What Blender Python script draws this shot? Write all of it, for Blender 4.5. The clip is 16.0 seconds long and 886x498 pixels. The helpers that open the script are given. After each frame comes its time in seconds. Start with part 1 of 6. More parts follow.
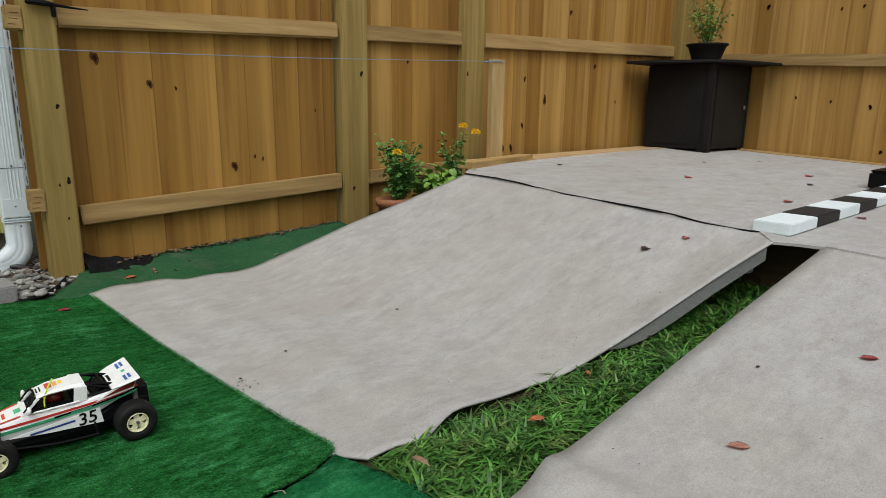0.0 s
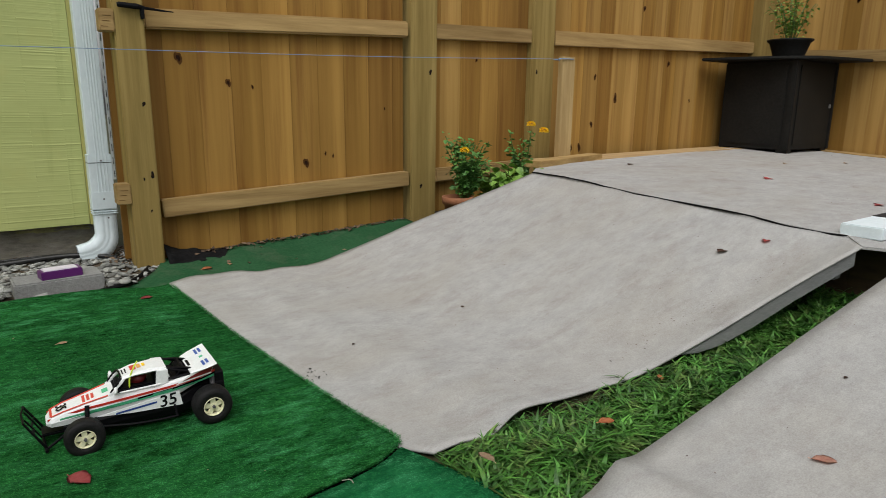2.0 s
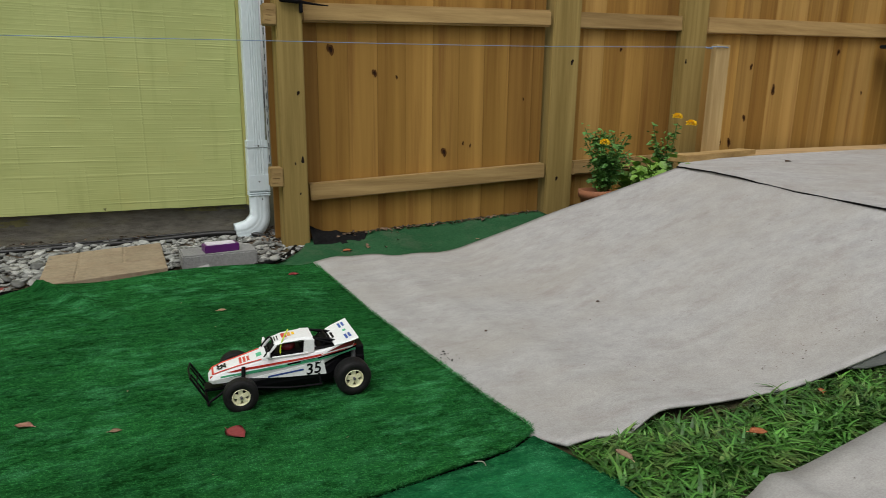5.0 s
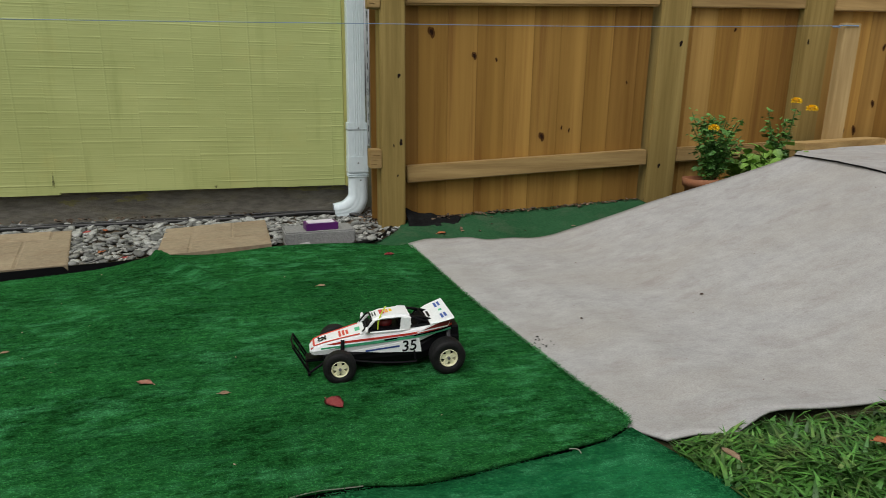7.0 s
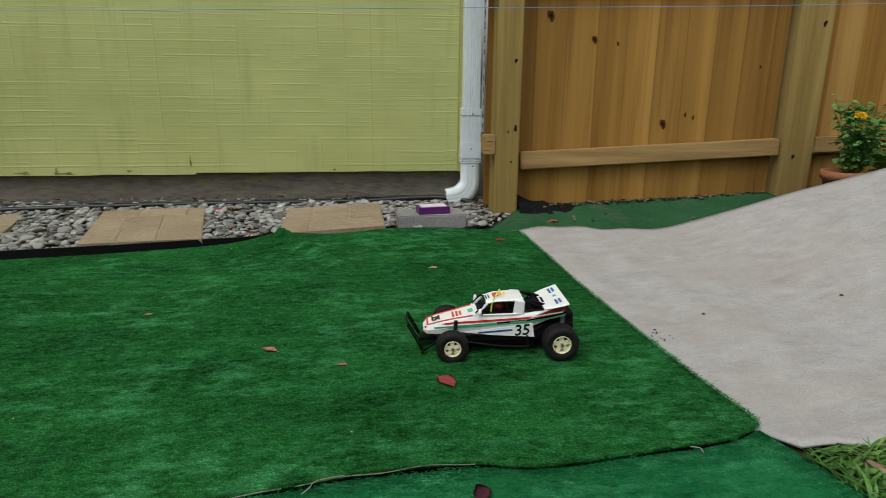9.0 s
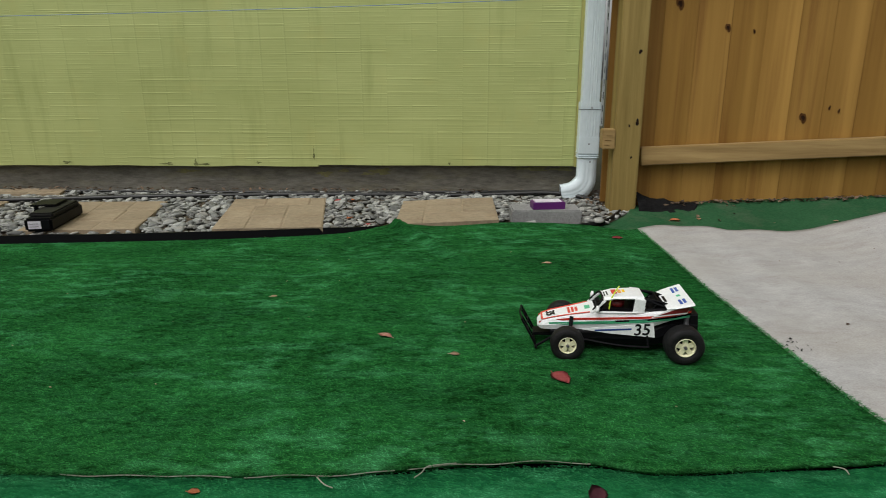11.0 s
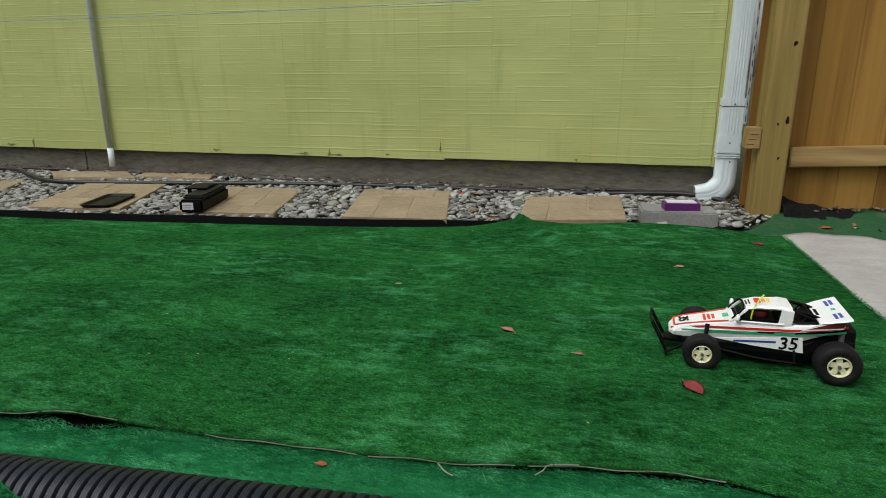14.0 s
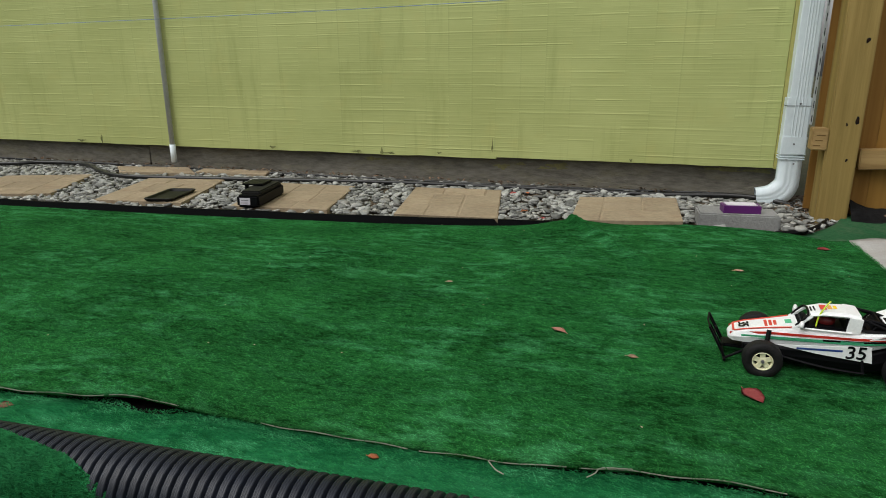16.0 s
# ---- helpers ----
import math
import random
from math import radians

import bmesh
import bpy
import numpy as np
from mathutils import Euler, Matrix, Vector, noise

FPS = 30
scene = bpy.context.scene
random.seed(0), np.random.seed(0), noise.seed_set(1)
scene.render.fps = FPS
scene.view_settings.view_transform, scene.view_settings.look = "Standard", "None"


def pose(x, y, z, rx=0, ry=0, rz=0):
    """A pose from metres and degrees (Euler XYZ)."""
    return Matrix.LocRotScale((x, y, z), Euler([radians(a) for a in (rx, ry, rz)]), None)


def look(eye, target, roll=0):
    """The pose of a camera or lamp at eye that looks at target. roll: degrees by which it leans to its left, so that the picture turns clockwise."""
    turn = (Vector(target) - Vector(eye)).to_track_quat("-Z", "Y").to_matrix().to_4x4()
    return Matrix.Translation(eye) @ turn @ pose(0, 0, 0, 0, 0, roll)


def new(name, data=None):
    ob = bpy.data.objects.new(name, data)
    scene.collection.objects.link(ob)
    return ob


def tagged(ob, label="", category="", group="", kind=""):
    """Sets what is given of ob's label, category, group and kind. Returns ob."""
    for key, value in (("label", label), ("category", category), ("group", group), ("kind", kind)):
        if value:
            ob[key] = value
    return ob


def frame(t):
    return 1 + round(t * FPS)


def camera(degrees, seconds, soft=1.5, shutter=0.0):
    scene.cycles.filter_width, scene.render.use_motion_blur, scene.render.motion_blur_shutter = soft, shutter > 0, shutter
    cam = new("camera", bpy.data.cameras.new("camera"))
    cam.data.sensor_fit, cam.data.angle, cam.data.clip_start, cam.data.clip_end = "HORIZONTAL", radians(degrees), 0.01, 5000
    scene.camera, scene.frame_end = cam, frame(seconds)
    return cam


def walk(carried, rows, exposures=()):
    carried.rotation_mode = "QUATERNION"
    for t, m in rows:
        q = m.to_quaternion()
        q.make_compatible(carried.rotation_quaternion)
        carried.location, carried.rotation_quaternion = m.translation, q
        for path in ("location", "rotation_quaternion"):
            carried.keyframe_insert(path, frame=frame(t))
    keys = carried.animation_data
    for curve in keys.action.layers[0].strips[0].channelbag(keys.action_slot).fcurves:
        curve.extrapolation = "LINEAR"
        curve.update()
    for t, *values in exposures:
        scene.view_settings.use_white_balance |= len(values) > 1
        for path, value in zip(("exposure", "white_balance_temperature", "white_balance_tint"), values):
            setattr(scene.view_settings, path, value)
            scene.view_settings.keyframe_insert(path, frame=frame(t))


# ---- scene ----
# ---- camera and walk ----
cam = camera(69.7, 16.0, soft=0.7, shutter=0.5)
PATH = [
    (0, (-0.3628, 0.2509, 0.7086), (0.9352, 1.7075, 0.2688), 0.63),
    (0.5, (-0.3673, 0.2525, 0.7072), (0.8995, 1.7363, 0.2675), 0.55),
    (1, (-0.3695, 0.2558, 0.7053), (0.8606, 1.7702, 0.2655), 0.50),
    (1.5, (-0.3703, 0.2597, 0.7015), (0.8191, 1.8060, 0.2611), 0.53),
    (2, (-0.3746, 0.2643, 0.6978), (0.7723, 1.8423, 0.2568), 0.59),
    (2.5, (-0.3786, 0.2671, 0.6950), (0.7212, 1.8778, 0.2526), 0.62),
    (3, (-0.3838, 0.2694, 0.6915), (0.6652, 1.9136, 0.2486), 0.64),
    (3.5, (-0.3873, 0.2733, 0.6859), (0.6049, 1.9523, 0.2427), 0.68),
    (4, (-0.3916, 0.2782, 0.6816), (0.5400, 1.9913, 0.2374), 0.71),
    (6.5, (-0.4161, 0.2947, 0.6636), (0.1953, 2.1345, 0.1721), 0.76),
    (7, (-0.4207, 0.2996, 0.6594), (0.1230, 2.1573, 0.1561), 0.80),
    (7.5, (-0.4283, 0.3026, 0.6549), (0.0430, 2.1769, 0.1402), 0.83),
    (8, (-0.4353, 0.3041, 0.6499), (-0.0431, 2.1941, 0.1265), 0.76),
    (8.5, (-0.4424, 0.3065, 0.6440), (-0.1321, 2.2100, 0.1145), 0.66),
    (9, (-0.4488, 0.3088, 0.6396), (-0.2235, 2.2224, 0.1037), 0.53),
    (9.5, (-0.4531, 0.3104, 0.6346), (-0.3173, 2.2320, 0.0970), 0.24),
    (12, (-0.4790, 0.3247, 0.6164), (-0.7288, 2.2317, 0.0677), -0.27),
    (12.5, (-0.4839, 0.3255, 0.6146), (-0.7946, 2.2232, 0.0650), -0.29),
    (13, (-0.4885, 0.3252, 0.6125), (-0.8563, 2.2125, 0.0622), -0.30),
    (13.5, (-0.4916, 0.3254, 0.6112), (-0.9125, 2.2013, 0.0600), -0.30),
    (14, (-0.4945, 0.3241, 0.6102), (-0.9635, 2.1887, 0.0592), -0.27),
    (14.5, (-0.4987, 0.3236, 0.6090), (-1.0085, 2.1771, 0.0568), -0.22),
    (15, (-0.5006, 0.3224, 0.6084), (-1.0480, 2.1651, 0.0565), -0.25),
    (15.5, (-0.5028, 0.3206, 0.6083), (-1.0834, 2.1529, 0.0556), -0.26),
    (16, (-0.5051, 0.3194, 0.6071), (-1.1173, 2.1416, 0.0549), -0.34),
]
walk(cam, [(t, look(eye, target, roll)) for t, eye, target, roll in PATH], [(0.0, -0.08), (4.0, -0.15), (7.0, -0.2), (9.5, -0.18), (12.0, -0.11), (16.0, -0.03)])

# ---- world, sun, exposure ----
world = bpy.data.worlds.new("overcast_sky")
scene.world = world
world.use_nodes = True
wn = world.node_tree.nodes
wl = world.node_tree.links
sky = wn.new("ShaderNodeTexSky")
sky.sky_type = "NISHITA"
sky.sun_disc = False
sky.sun_elevation = radians(58)
sky.sun_rotation = radians(200)
sky.dust_density = 4.0
sky.air_density = 1.2
haze = wn.new("ShaderNodeHueSaturation")
haze.inputs["Saturation"].default_value = 0.12
wl.new(sky.outputs["Color"], haze.inputs["Color"])
wl.new(haze.outputs["Color"], wn["Background"].inputs["Color"])
wn["Background"].inputs["Strength"].default_value = 0.128
sun_data = bpy.data.lights.new("sun", "SUN")
sun_data.energy = 1.4
sun_data.angle = radians(40)
sun_data.color = (1.0, 0.99, 0.965)
sun = new("sun", sun_data)
sun.matrix_world = look((-4.2, -2.8, 7.2), (0, 0, 0))
scene.view_settings.exposure = 0.0


# ---- materials ----
def material(name, c1, c2, rough=0.8, fine=60.0, coarse=3.0, stretch=(1, 1, 1), bump=0.15, metal=0.0, c3=None,
             c3_amount=0.35, per_object=0.0, per_island=0.0, spec=0.4, bump_scale=1.0, fine_mix=0.6, sheen=None):
    """Two scales of noise between c1 and c2, stains of c3, a fine relief, and a tint that differs from piece to piece."""
    m = bpy.data.materials.new(name)
    m.use_nodes = True
    nodes, links = m.node_tree.nodes, m.node_tree.links
    bsdf = nodes["Principled BSDF"]
    coord = nodes.new("ShaderNodeTexCoord")
    mapping = nodes.new("ShaderNodeMapping")
    mapping.inputs["Scale"].default_value = stretch
    links.new(coord.outputs["Object"], mapping.inputs["Vector"])
    vector = mapping.outputs["Vector"]
    if per_object:
        info = nodes.new("ShaderNodeObjectInfo")
        shift = nodes.new("ShaderNodeVectorMath")
        shift.operation = "SCALE"
        shift.inputs[0].default_value = (7.3, 5.1, 9.7)
        links.new(info.outputs["Random"], shift.inputs["Scale"])
        add = nodes.new("ShaderNodeVectorMath")
        add.operation = "ADD"
        links.new(vector, add.inputs[0])
        links.new(shift.outputs[0], add.inputs[1])
        vector = add.outputs[0]
    n1 = nodes.new("ShaderNodeTexNoise")
    n1.inputs["Scale"].default_value = fine
    n1.inputs["Detail"].default_value = 6
    n1.inputs["Roughness"].default_value = 0.65
    links.new(vector, n1.inputs["Vector"])
    n2 = nodes.new("ShaderNodeTexNoise")
    n2.inputs["Scale"].default_value = coarse
    n2.inputs["Detail"].default_value = 5
    links.new(vector, n2.inputs["Vector"])
    mix = nodes.new("ShaderNodeMix")
    mix.data_type = "FLOAT"
    mix.inputs[0].default_value = fine_mix
    links.new(n2.outputs[0], mix.inputs[2])
    links.new(n1.outputs[0], mix.inputs[3])
    ramp = nodes.new("ShaderNodeMapRange")
    ramp.inputs["From Min"].default_value, ramp.inputs["From Max"].default_value = 0.34, 0.66
    links.new(mix.outputs[0], ramp.inputs["Value"])
    colour = nodes.new("ShaderNodeMix")
    colour.data_type = "RGBA"
    colour.inputs[6].default_value, colour.inputs[7].default_value = (*c1, 1), (*c2, 1)
    links.new(ramp.outputs[0], colour.inputs[0])
    out = colour.outputs[2]
    if c3:
        n3 = nodes.new("ShaderNodeTexNoise")
        n3.inputs["Scale"].default_value = coarse * 1.9
        n3.inputs["Detail"].default_value = 7
        n3.inputs["Roughness"].default_value = 0.7
        move = nodes.new("ShaderNodeVectorMath")
        move.operation = "ADD"
        move.inputs[1].default_value = (3.7, 8.1, 1.9)
        links.new(vector, move.inputs[0])
        links.new(move.outputs[0], n3.inputs["Vector"])
        r3 = nodes.new("ShaderNodeMapRange")
        r3.inputs["From Min"].default_value, r3.inputs["From Max"].default_value = 0.5, 0.75
        r3.inputs["To Max"].default_value = c3_amount
        links.new(n3.outputs[0], r3.inputs["Value"])
        stain = nodes.new("ShaderNodeMix")
        stain.data_type = "RGBA"
        stain.inputs[7].default_value = (*c3, 1)
        links.new(r3.outputs[0], stain.inputs[0])
        links.new(out, stain.inputs[6])
        out = stain.outputs[2]
    if per_object or per_island:
        hue = nodes.new("ShaderNodeHueSaturation")
        vary = nodes.new("ShaderNodeMapRange")
        amount = per_object or per_island
        vary.inputs["To Min"].default_value, vary.inputs["To Max"].default_value = 1 - amount, 1 + amount
        if per_object:
            links.new(info.outputs["Random"], vary.inputs["Value"])
        else:
            geo = nodes.new("ShaderNodeNewGeometry")
            links.new(geo.outputs["Random Per Island"], vary.inputs["Value"])
        links.new(vary.outputs[0], hue.inputs["Value"])
        links.new(out, hue.inputs["Color"])
        out = hue.outputs["Color"]
    links.new(out, bsdf.inputs["Base Color"])
    bsdf.inputs["Roughness"].default_value = rough
    bsdf.inputs["Metallic"].default_value = metal
    bsdf.inputs["Specular IOR Level"].default_value = spec
    if sheen:
        bsdf.inputs["Sheen Weight"].default_value = sheen[0]
        bsdf.inputs["Sheen Roughness"].default_value = 0.35
        bsdf.inputs["Sheen Tint"].default_value = (*sheen[1:], 1)
    if bump:
        b = nodes.new("ShaderNodeBump")
        b.inputs["Strength"].default_value = bump
        b.inputs["Distance"].default_value = 0.01 * bump_scale
        links.new(n1.outputs[0], b.inputs["Height"])
        links.new(b.outputs[0], bsdf.inputs["Normal"])
    return m


def plain(name, c, rough=0.5, metal=0.0, spec=0.5):
    """A smooth painted or moulded surface with slight wear."""
    return material(name, tuple(v * 0.9 for v in c), tuple(min(1, v * 1.08) for v in c), rough, 220.0, 18.0, bump=0.03, metal=metal, spec=spec)


M = {}


def net(m):
    """Short ways to add and link nodes in a material: add(kind, **inputs by name or i0, i1), with sockets or values."""
    nodes, links = m.node_tree.nodes, m.node_tree.links

    def add(kind, how="", **given):
        n = nodes.new("ShaderNode" + kind)
        if how:
            if kind in ("Math", "VectorMath"):
                n.operation = how
            elif kind == "Mix":
                n.data_type = how
        for key, value in given.items():
            slot = n.inputs[int(key[1:])] if key[0] == "i" and key[1:].isdigit() else n.inputs[key.replace("_", " ")]
            if isinstance(value, bpy.types.NodeSocket):
                links.new(value, slot)
            else:
                slot.default_value = value
        return n
    return add, links


def noise_at(add, vector, stretch, detail=4.0, rough=0.6, move=(0, 0, 0)):
    """A noise whose features are one over stretch metres long on each axis."""
    at_ = add("Mapping", Vector=vector, Location=move, Scale=stretch)
    return add("TexNoise", Vector=at_.outputs[0], Scale=1.0, Detail=detail, Roughness=rough).outputs[0]


def span(add, value, low, high, to_low=0.0, to_high=1.0):
    return add("MapRange", i0=value, i1=low, i2=high, i3=to_low, i4=to_high).outputs[0]


def blend(add, share, a, b):
    a, b = [(*c, 1) if isinstance(c, tuple) else c for c in (a, b)]
    return add("Mix", "RGBA", i0=share, i6=a, i7=b).outputs[2]


def turf_material(name, dark, mid, light, island=0.0, upright=0.0, wear=0.75):
    """Woven turf: short streaks along the rows, worn paler patches; upright lets the pile shade as one nap."""
    m = bpy.data.materials.new(name)
    m.use_nodes = True
    add, links = net(m)
    bsdf = m.node_tree.nodes["Principled BSDF"]
    at_ = add("TexCoord").outputs["Object"]
    patch = noise_at(add, at_, (3.0, 5.0, 1.0), 4, 0.55)
    streak = noise_at(add, at_, (34.0, 62.0, 6.0), 3, 0.6, (3, 1, 0))
    rows = noise_at(add, at_, (110.0, 190.0, 20.0), 2, 0.5, (7, 2, 0))
    worn = noise_at(add, at_, (10.0, 22.0, 3.0), 6, 0.7, (1, 9, 0))
    trodden = noise_at(add, at_, (1.7, 2.6, 1.0), 2, 0.5, (4, 6, 0))
    v = add("Math", "MULTIPLY_ADD", i0=streak, i1=0.42, i2=add("Math", "MULTIPLY", i0=patch, i1=0.34).outputs[0]).outputs[0]
    v = add("Math", "MULTIPLY_ADD", i0=rows, i1=0.24, i2=v).outputs[0]
    c = blend(add, span(add, v, 0.37, 0.6), dark, mid)
    w = add("Math", "MULTIPLY", i0=span(add, worn, 0.48, 0.74, 0.0, wear), i1=span(add, trodden, 0.42, 0.6, 0.2, 1.0)).outputs[0]
    c = blend(add, w, c, light)
    if island:
        k = span(add, add("NewGeometry").outputs["Random Per Island"], 0, 1, 1 - island, 1 + island)
        c = add("HueSaturation", Value=k, Color=c).outputs[0]
    links.new(c, bsdf.inputs["Base Color"])
    bsdf.inputs["Roughness"].default_value = 0.9
    bsdf.inputs["Specular IOR Level"].default_value = 0.01
    if upright:
        own = add("NewGeometry").outputs["Normal"]
        ground_way = add("Attribute")
        ground_way.attribute_name = "nap"
        up = ground_way.outputs["Vector"]
        way_ = add("Mix", "VECTOR", i0=upright, i4=own, i5=up).outputs[1]
        links.new(add("VectorMath", "NORMALIZE", i0=way_).outputs[0], bsdf.inputs["Normal"])
    else:
        links.new(add("Bump", Strength=0.4, Distance=0.006, Height=rows).outputs[0], bsdf.inputs["Normal"])
    return m


def carpet_material():
    """Flat woven outdoor carpet: fine speckle, streaky grey mottle, warm mud stains."""
    m = bpy.data.materials.new("grey_outdoor_carpet")
    m.use_nodes = True
    add, links = net(m)
    bsdf = m.node_tree.nodes["Principled BSDF"]
    at_ = add("TexCoord").outputs["Object"]
    mottle = noise_at(add, at_, (11.0, 17.0, 5.0), 6, 0.68)
    wide_ = noise_at(add, at_, (1.4, 2.6, 1.0), 4, 0.6, (5, 2, 0))
    mud = noise_at(add, at_, (4.5, 9.0, 2.0), 7, 0.72, (2, 7, 1))
    speck = noise_at(add, at_, (230.0, 330.0, 120.0), 3, 0.7)
    grime = noise_at(add, at_, (38.0, 64.0, 30.0), 5, 0.72, (4, 3, 8))
    c = blend(add, span(add, mottle, 0.36, 0.66), (0.36, 0.354, 0.344), (0.44, 0.434, 0.421))
    c = blend(add, span(add, grime, 0.5, 0.78, 0.0, 0.5), c, (0.27, 0.255, 0.24))
    c = blend(add, span(add, wide_, 0.42, 0.72, 0.0, 0.6), c, (0.355, 0.328, 0.285))
    c = blend(add, span(add, mud, 0.53, 0.76, 0.0, 0.65), c, (0.27, 0.238, 0.215))
    c = add("HueSaturation", Value=span(add, speck, 0.3, 0.7, 0.84, 1.14), Color=c).outputs[0]
    links.new(c, bsdf.inputs["Base Color"])
    bsdf.inputs["Roughness"].default_value = 0.95
    bsdf.inputs["Specular IOR Level"].default_value = 0.08
    links.new(add("Bump", Strength=0.1, Distance=0.003, Height=speck).outputs[0], bsdf.inputs["Normal"])
    return m


M["turf"] = turf_material("green_turf", (0.003, 0.024, 0.005), (0.016, 0.11, 0.026), (0.06, 0.28, 0.105))
M["turf_blades"] = turf_material("green_turf_fibres", (0.0075, 0.044, 0.009), (0.037, 0.214, 0.051), (0.105, 0.47, 0.19), 0.28, 0.75, 0.85)
M["turf_light"] = turf_material("light_green_turf", (0.007, 0.08, 0.027), (0.017, 0.155, 0.055), (0.055, 0.29, 0.125))
M["turf_flap_blades"] = turf_material("turf_flap_fibres", (0.01, 0.085, 0.026), (0.028, 0.205, 0.066), (0.09, 0.42, 0.19), 0.2, 0.75)
M["turf_light_blades"] = turf_material("light_green_turf_fibres", (0.008, 0.078, 0.024), (0.026, 0.22, 0.07), (0.105, 0.48, 0.215), 0.18, 0.75, 1.0)
M["turf_far"] = material("dull_green_turf", (0.012, 0.062, 0.022), (0.035, 0.115, 0.05), 0.9, 90.0, 5.0, bump=0.5, c3=(0.09, 0.12, 0.075), c3_amount=0.7, spec=0.1)
M["carpet"] = carpet_material()
M["carpet_edge"] = plain("black_rubber_edge", (0.006, 0.006, 0.006), 0.8, spec=0.15)
M["soil"] = material("dark_soil", (0.05, 0.035, 0.022), (0.12, 0.085, 0.055), 0.95, 50.0, 5.0, bump=0.7, c3=(0.05, 0.07, 0.025), c3_amount=0.5)
M["lawn"] = material("lawn_ground", (0.02, 0.03, 0.008), (0.06, 0.055, 0.022), 0.95, 40.0, 6.0, bump=0.7, c3=(0.12, 0.09, 0.05), c3_amount=0.5)
M["grass"] = material("grass_blades", (0.016, 0.072, 0.011), (0.1, 0.27, 0.045), 0.45, 30.0, 9.0, bump=0.0, c3=(0.25, 0.23, 0.09), c3_amount=0.6, per_island=0.6, spec=0.35)


def cedar(name, tint):
    """Cedar of one tone, with upright grain bands and darker heartwood."""
    c1, c2, c3 = [tuple(a * b for a, b in zip(c, tint)) for c in ((0.22, 0.116, 0.025), (0.362, 0.206, 0.051), (0.135, 0.053, 0.0125))]
    return material(name, c1, c2, 0.7, 4.2, 1.5, (7, 7, 0.2), 0.05, c3=c3, c3_amount=0.78, per_object=0.07, spec=0.15, fine_mix=0.3)


M["cedar_dark"] = cedar("dark_heartwood_cedar", (0.66, 0.62, 0.6))
M["cedar_brown"] = cedar("brown_cedar", (0.86, 0.82, 0.8))
M["cedar_gold"] = cedar("golden_cedar", (1.04, 1.03, 1.0))
M["cedar_honey"] = cedar("honey_cedar", (1.16, 1.17, 1.2))
M["cedar_tan"] = cedar("tan_cedar", (1.2, 1.27, 1.5))
M["cedar_pale"] = cedar("pale_sapwood_cedar", (1.42, 1.54, 1.95))
M["rail"] = material("pine_rail", (0.25, 0.156, 0.058), (0.44, 0.3, 0.125), 0.75, 7.0, 2.6, (0.6, 9, 9), 0.12, c3=(0.2, 0.115, 0.042), c3_amount=0.4, per_object=0.12, spec=0.25, fine_mix=0.4)
M["rail_deep"] = material("pine_rail_deep", (0.25, 0.156, 0.058), (0.44, 0.3, 0.125), 0.75, 7.0, 2.6, (9, 0.6, 9), 0.12, c3=(0.2, 0.115, 0.042), c3_amount=0.4, per_object=0.12, spec=0.25, fine_mix=0.4)
M["pine_flat"] = material("pale_pine_flat", (0.36, 0.235, 0.11), (0.56, 0.4, 0.21), 0.75, 7.0, 2.6, (0.6, 9, 9), 0.1, c3=(0.28, 0.17, 0.07), c3_amount=0.4, spec=0.2, fine_mix=0.4)
M["pine_upright"] = material("pale_pine_upright", (0.34, 0.23, 0.098), (0.52, 0.38, 0.18), 0.75, 7.0, 2.6, (9, 9, 0.6), 0.1, c3=(0.28, 0.17, 0.07), c3_amount=0.4, spec=0.2, fine_mix=0.4)
M["post"] = material("treated_pine_posts", (0.2, 0.137, 0.039), (0.36, 0.262, 0.09), 0.75, 6.0, 2.2, (8, 8, 0.3), 0.1, c3=(0.15, 0.105, 0.028), c3_amount=0.55, per_object=0.1, spec=0.2, fine_mix=0.4)
M["knot"] = material("brown_knot", (0.06, 0.024, 0.007), (0.11, 0.05, 0.015), 0.9, 90.0, 30.0, bump=0.05, spec=0.1)
M["knot_heart"] = plain("dark_knot_heart", (0.022, 0.01, 0.005), 0.9, spec=0.1)


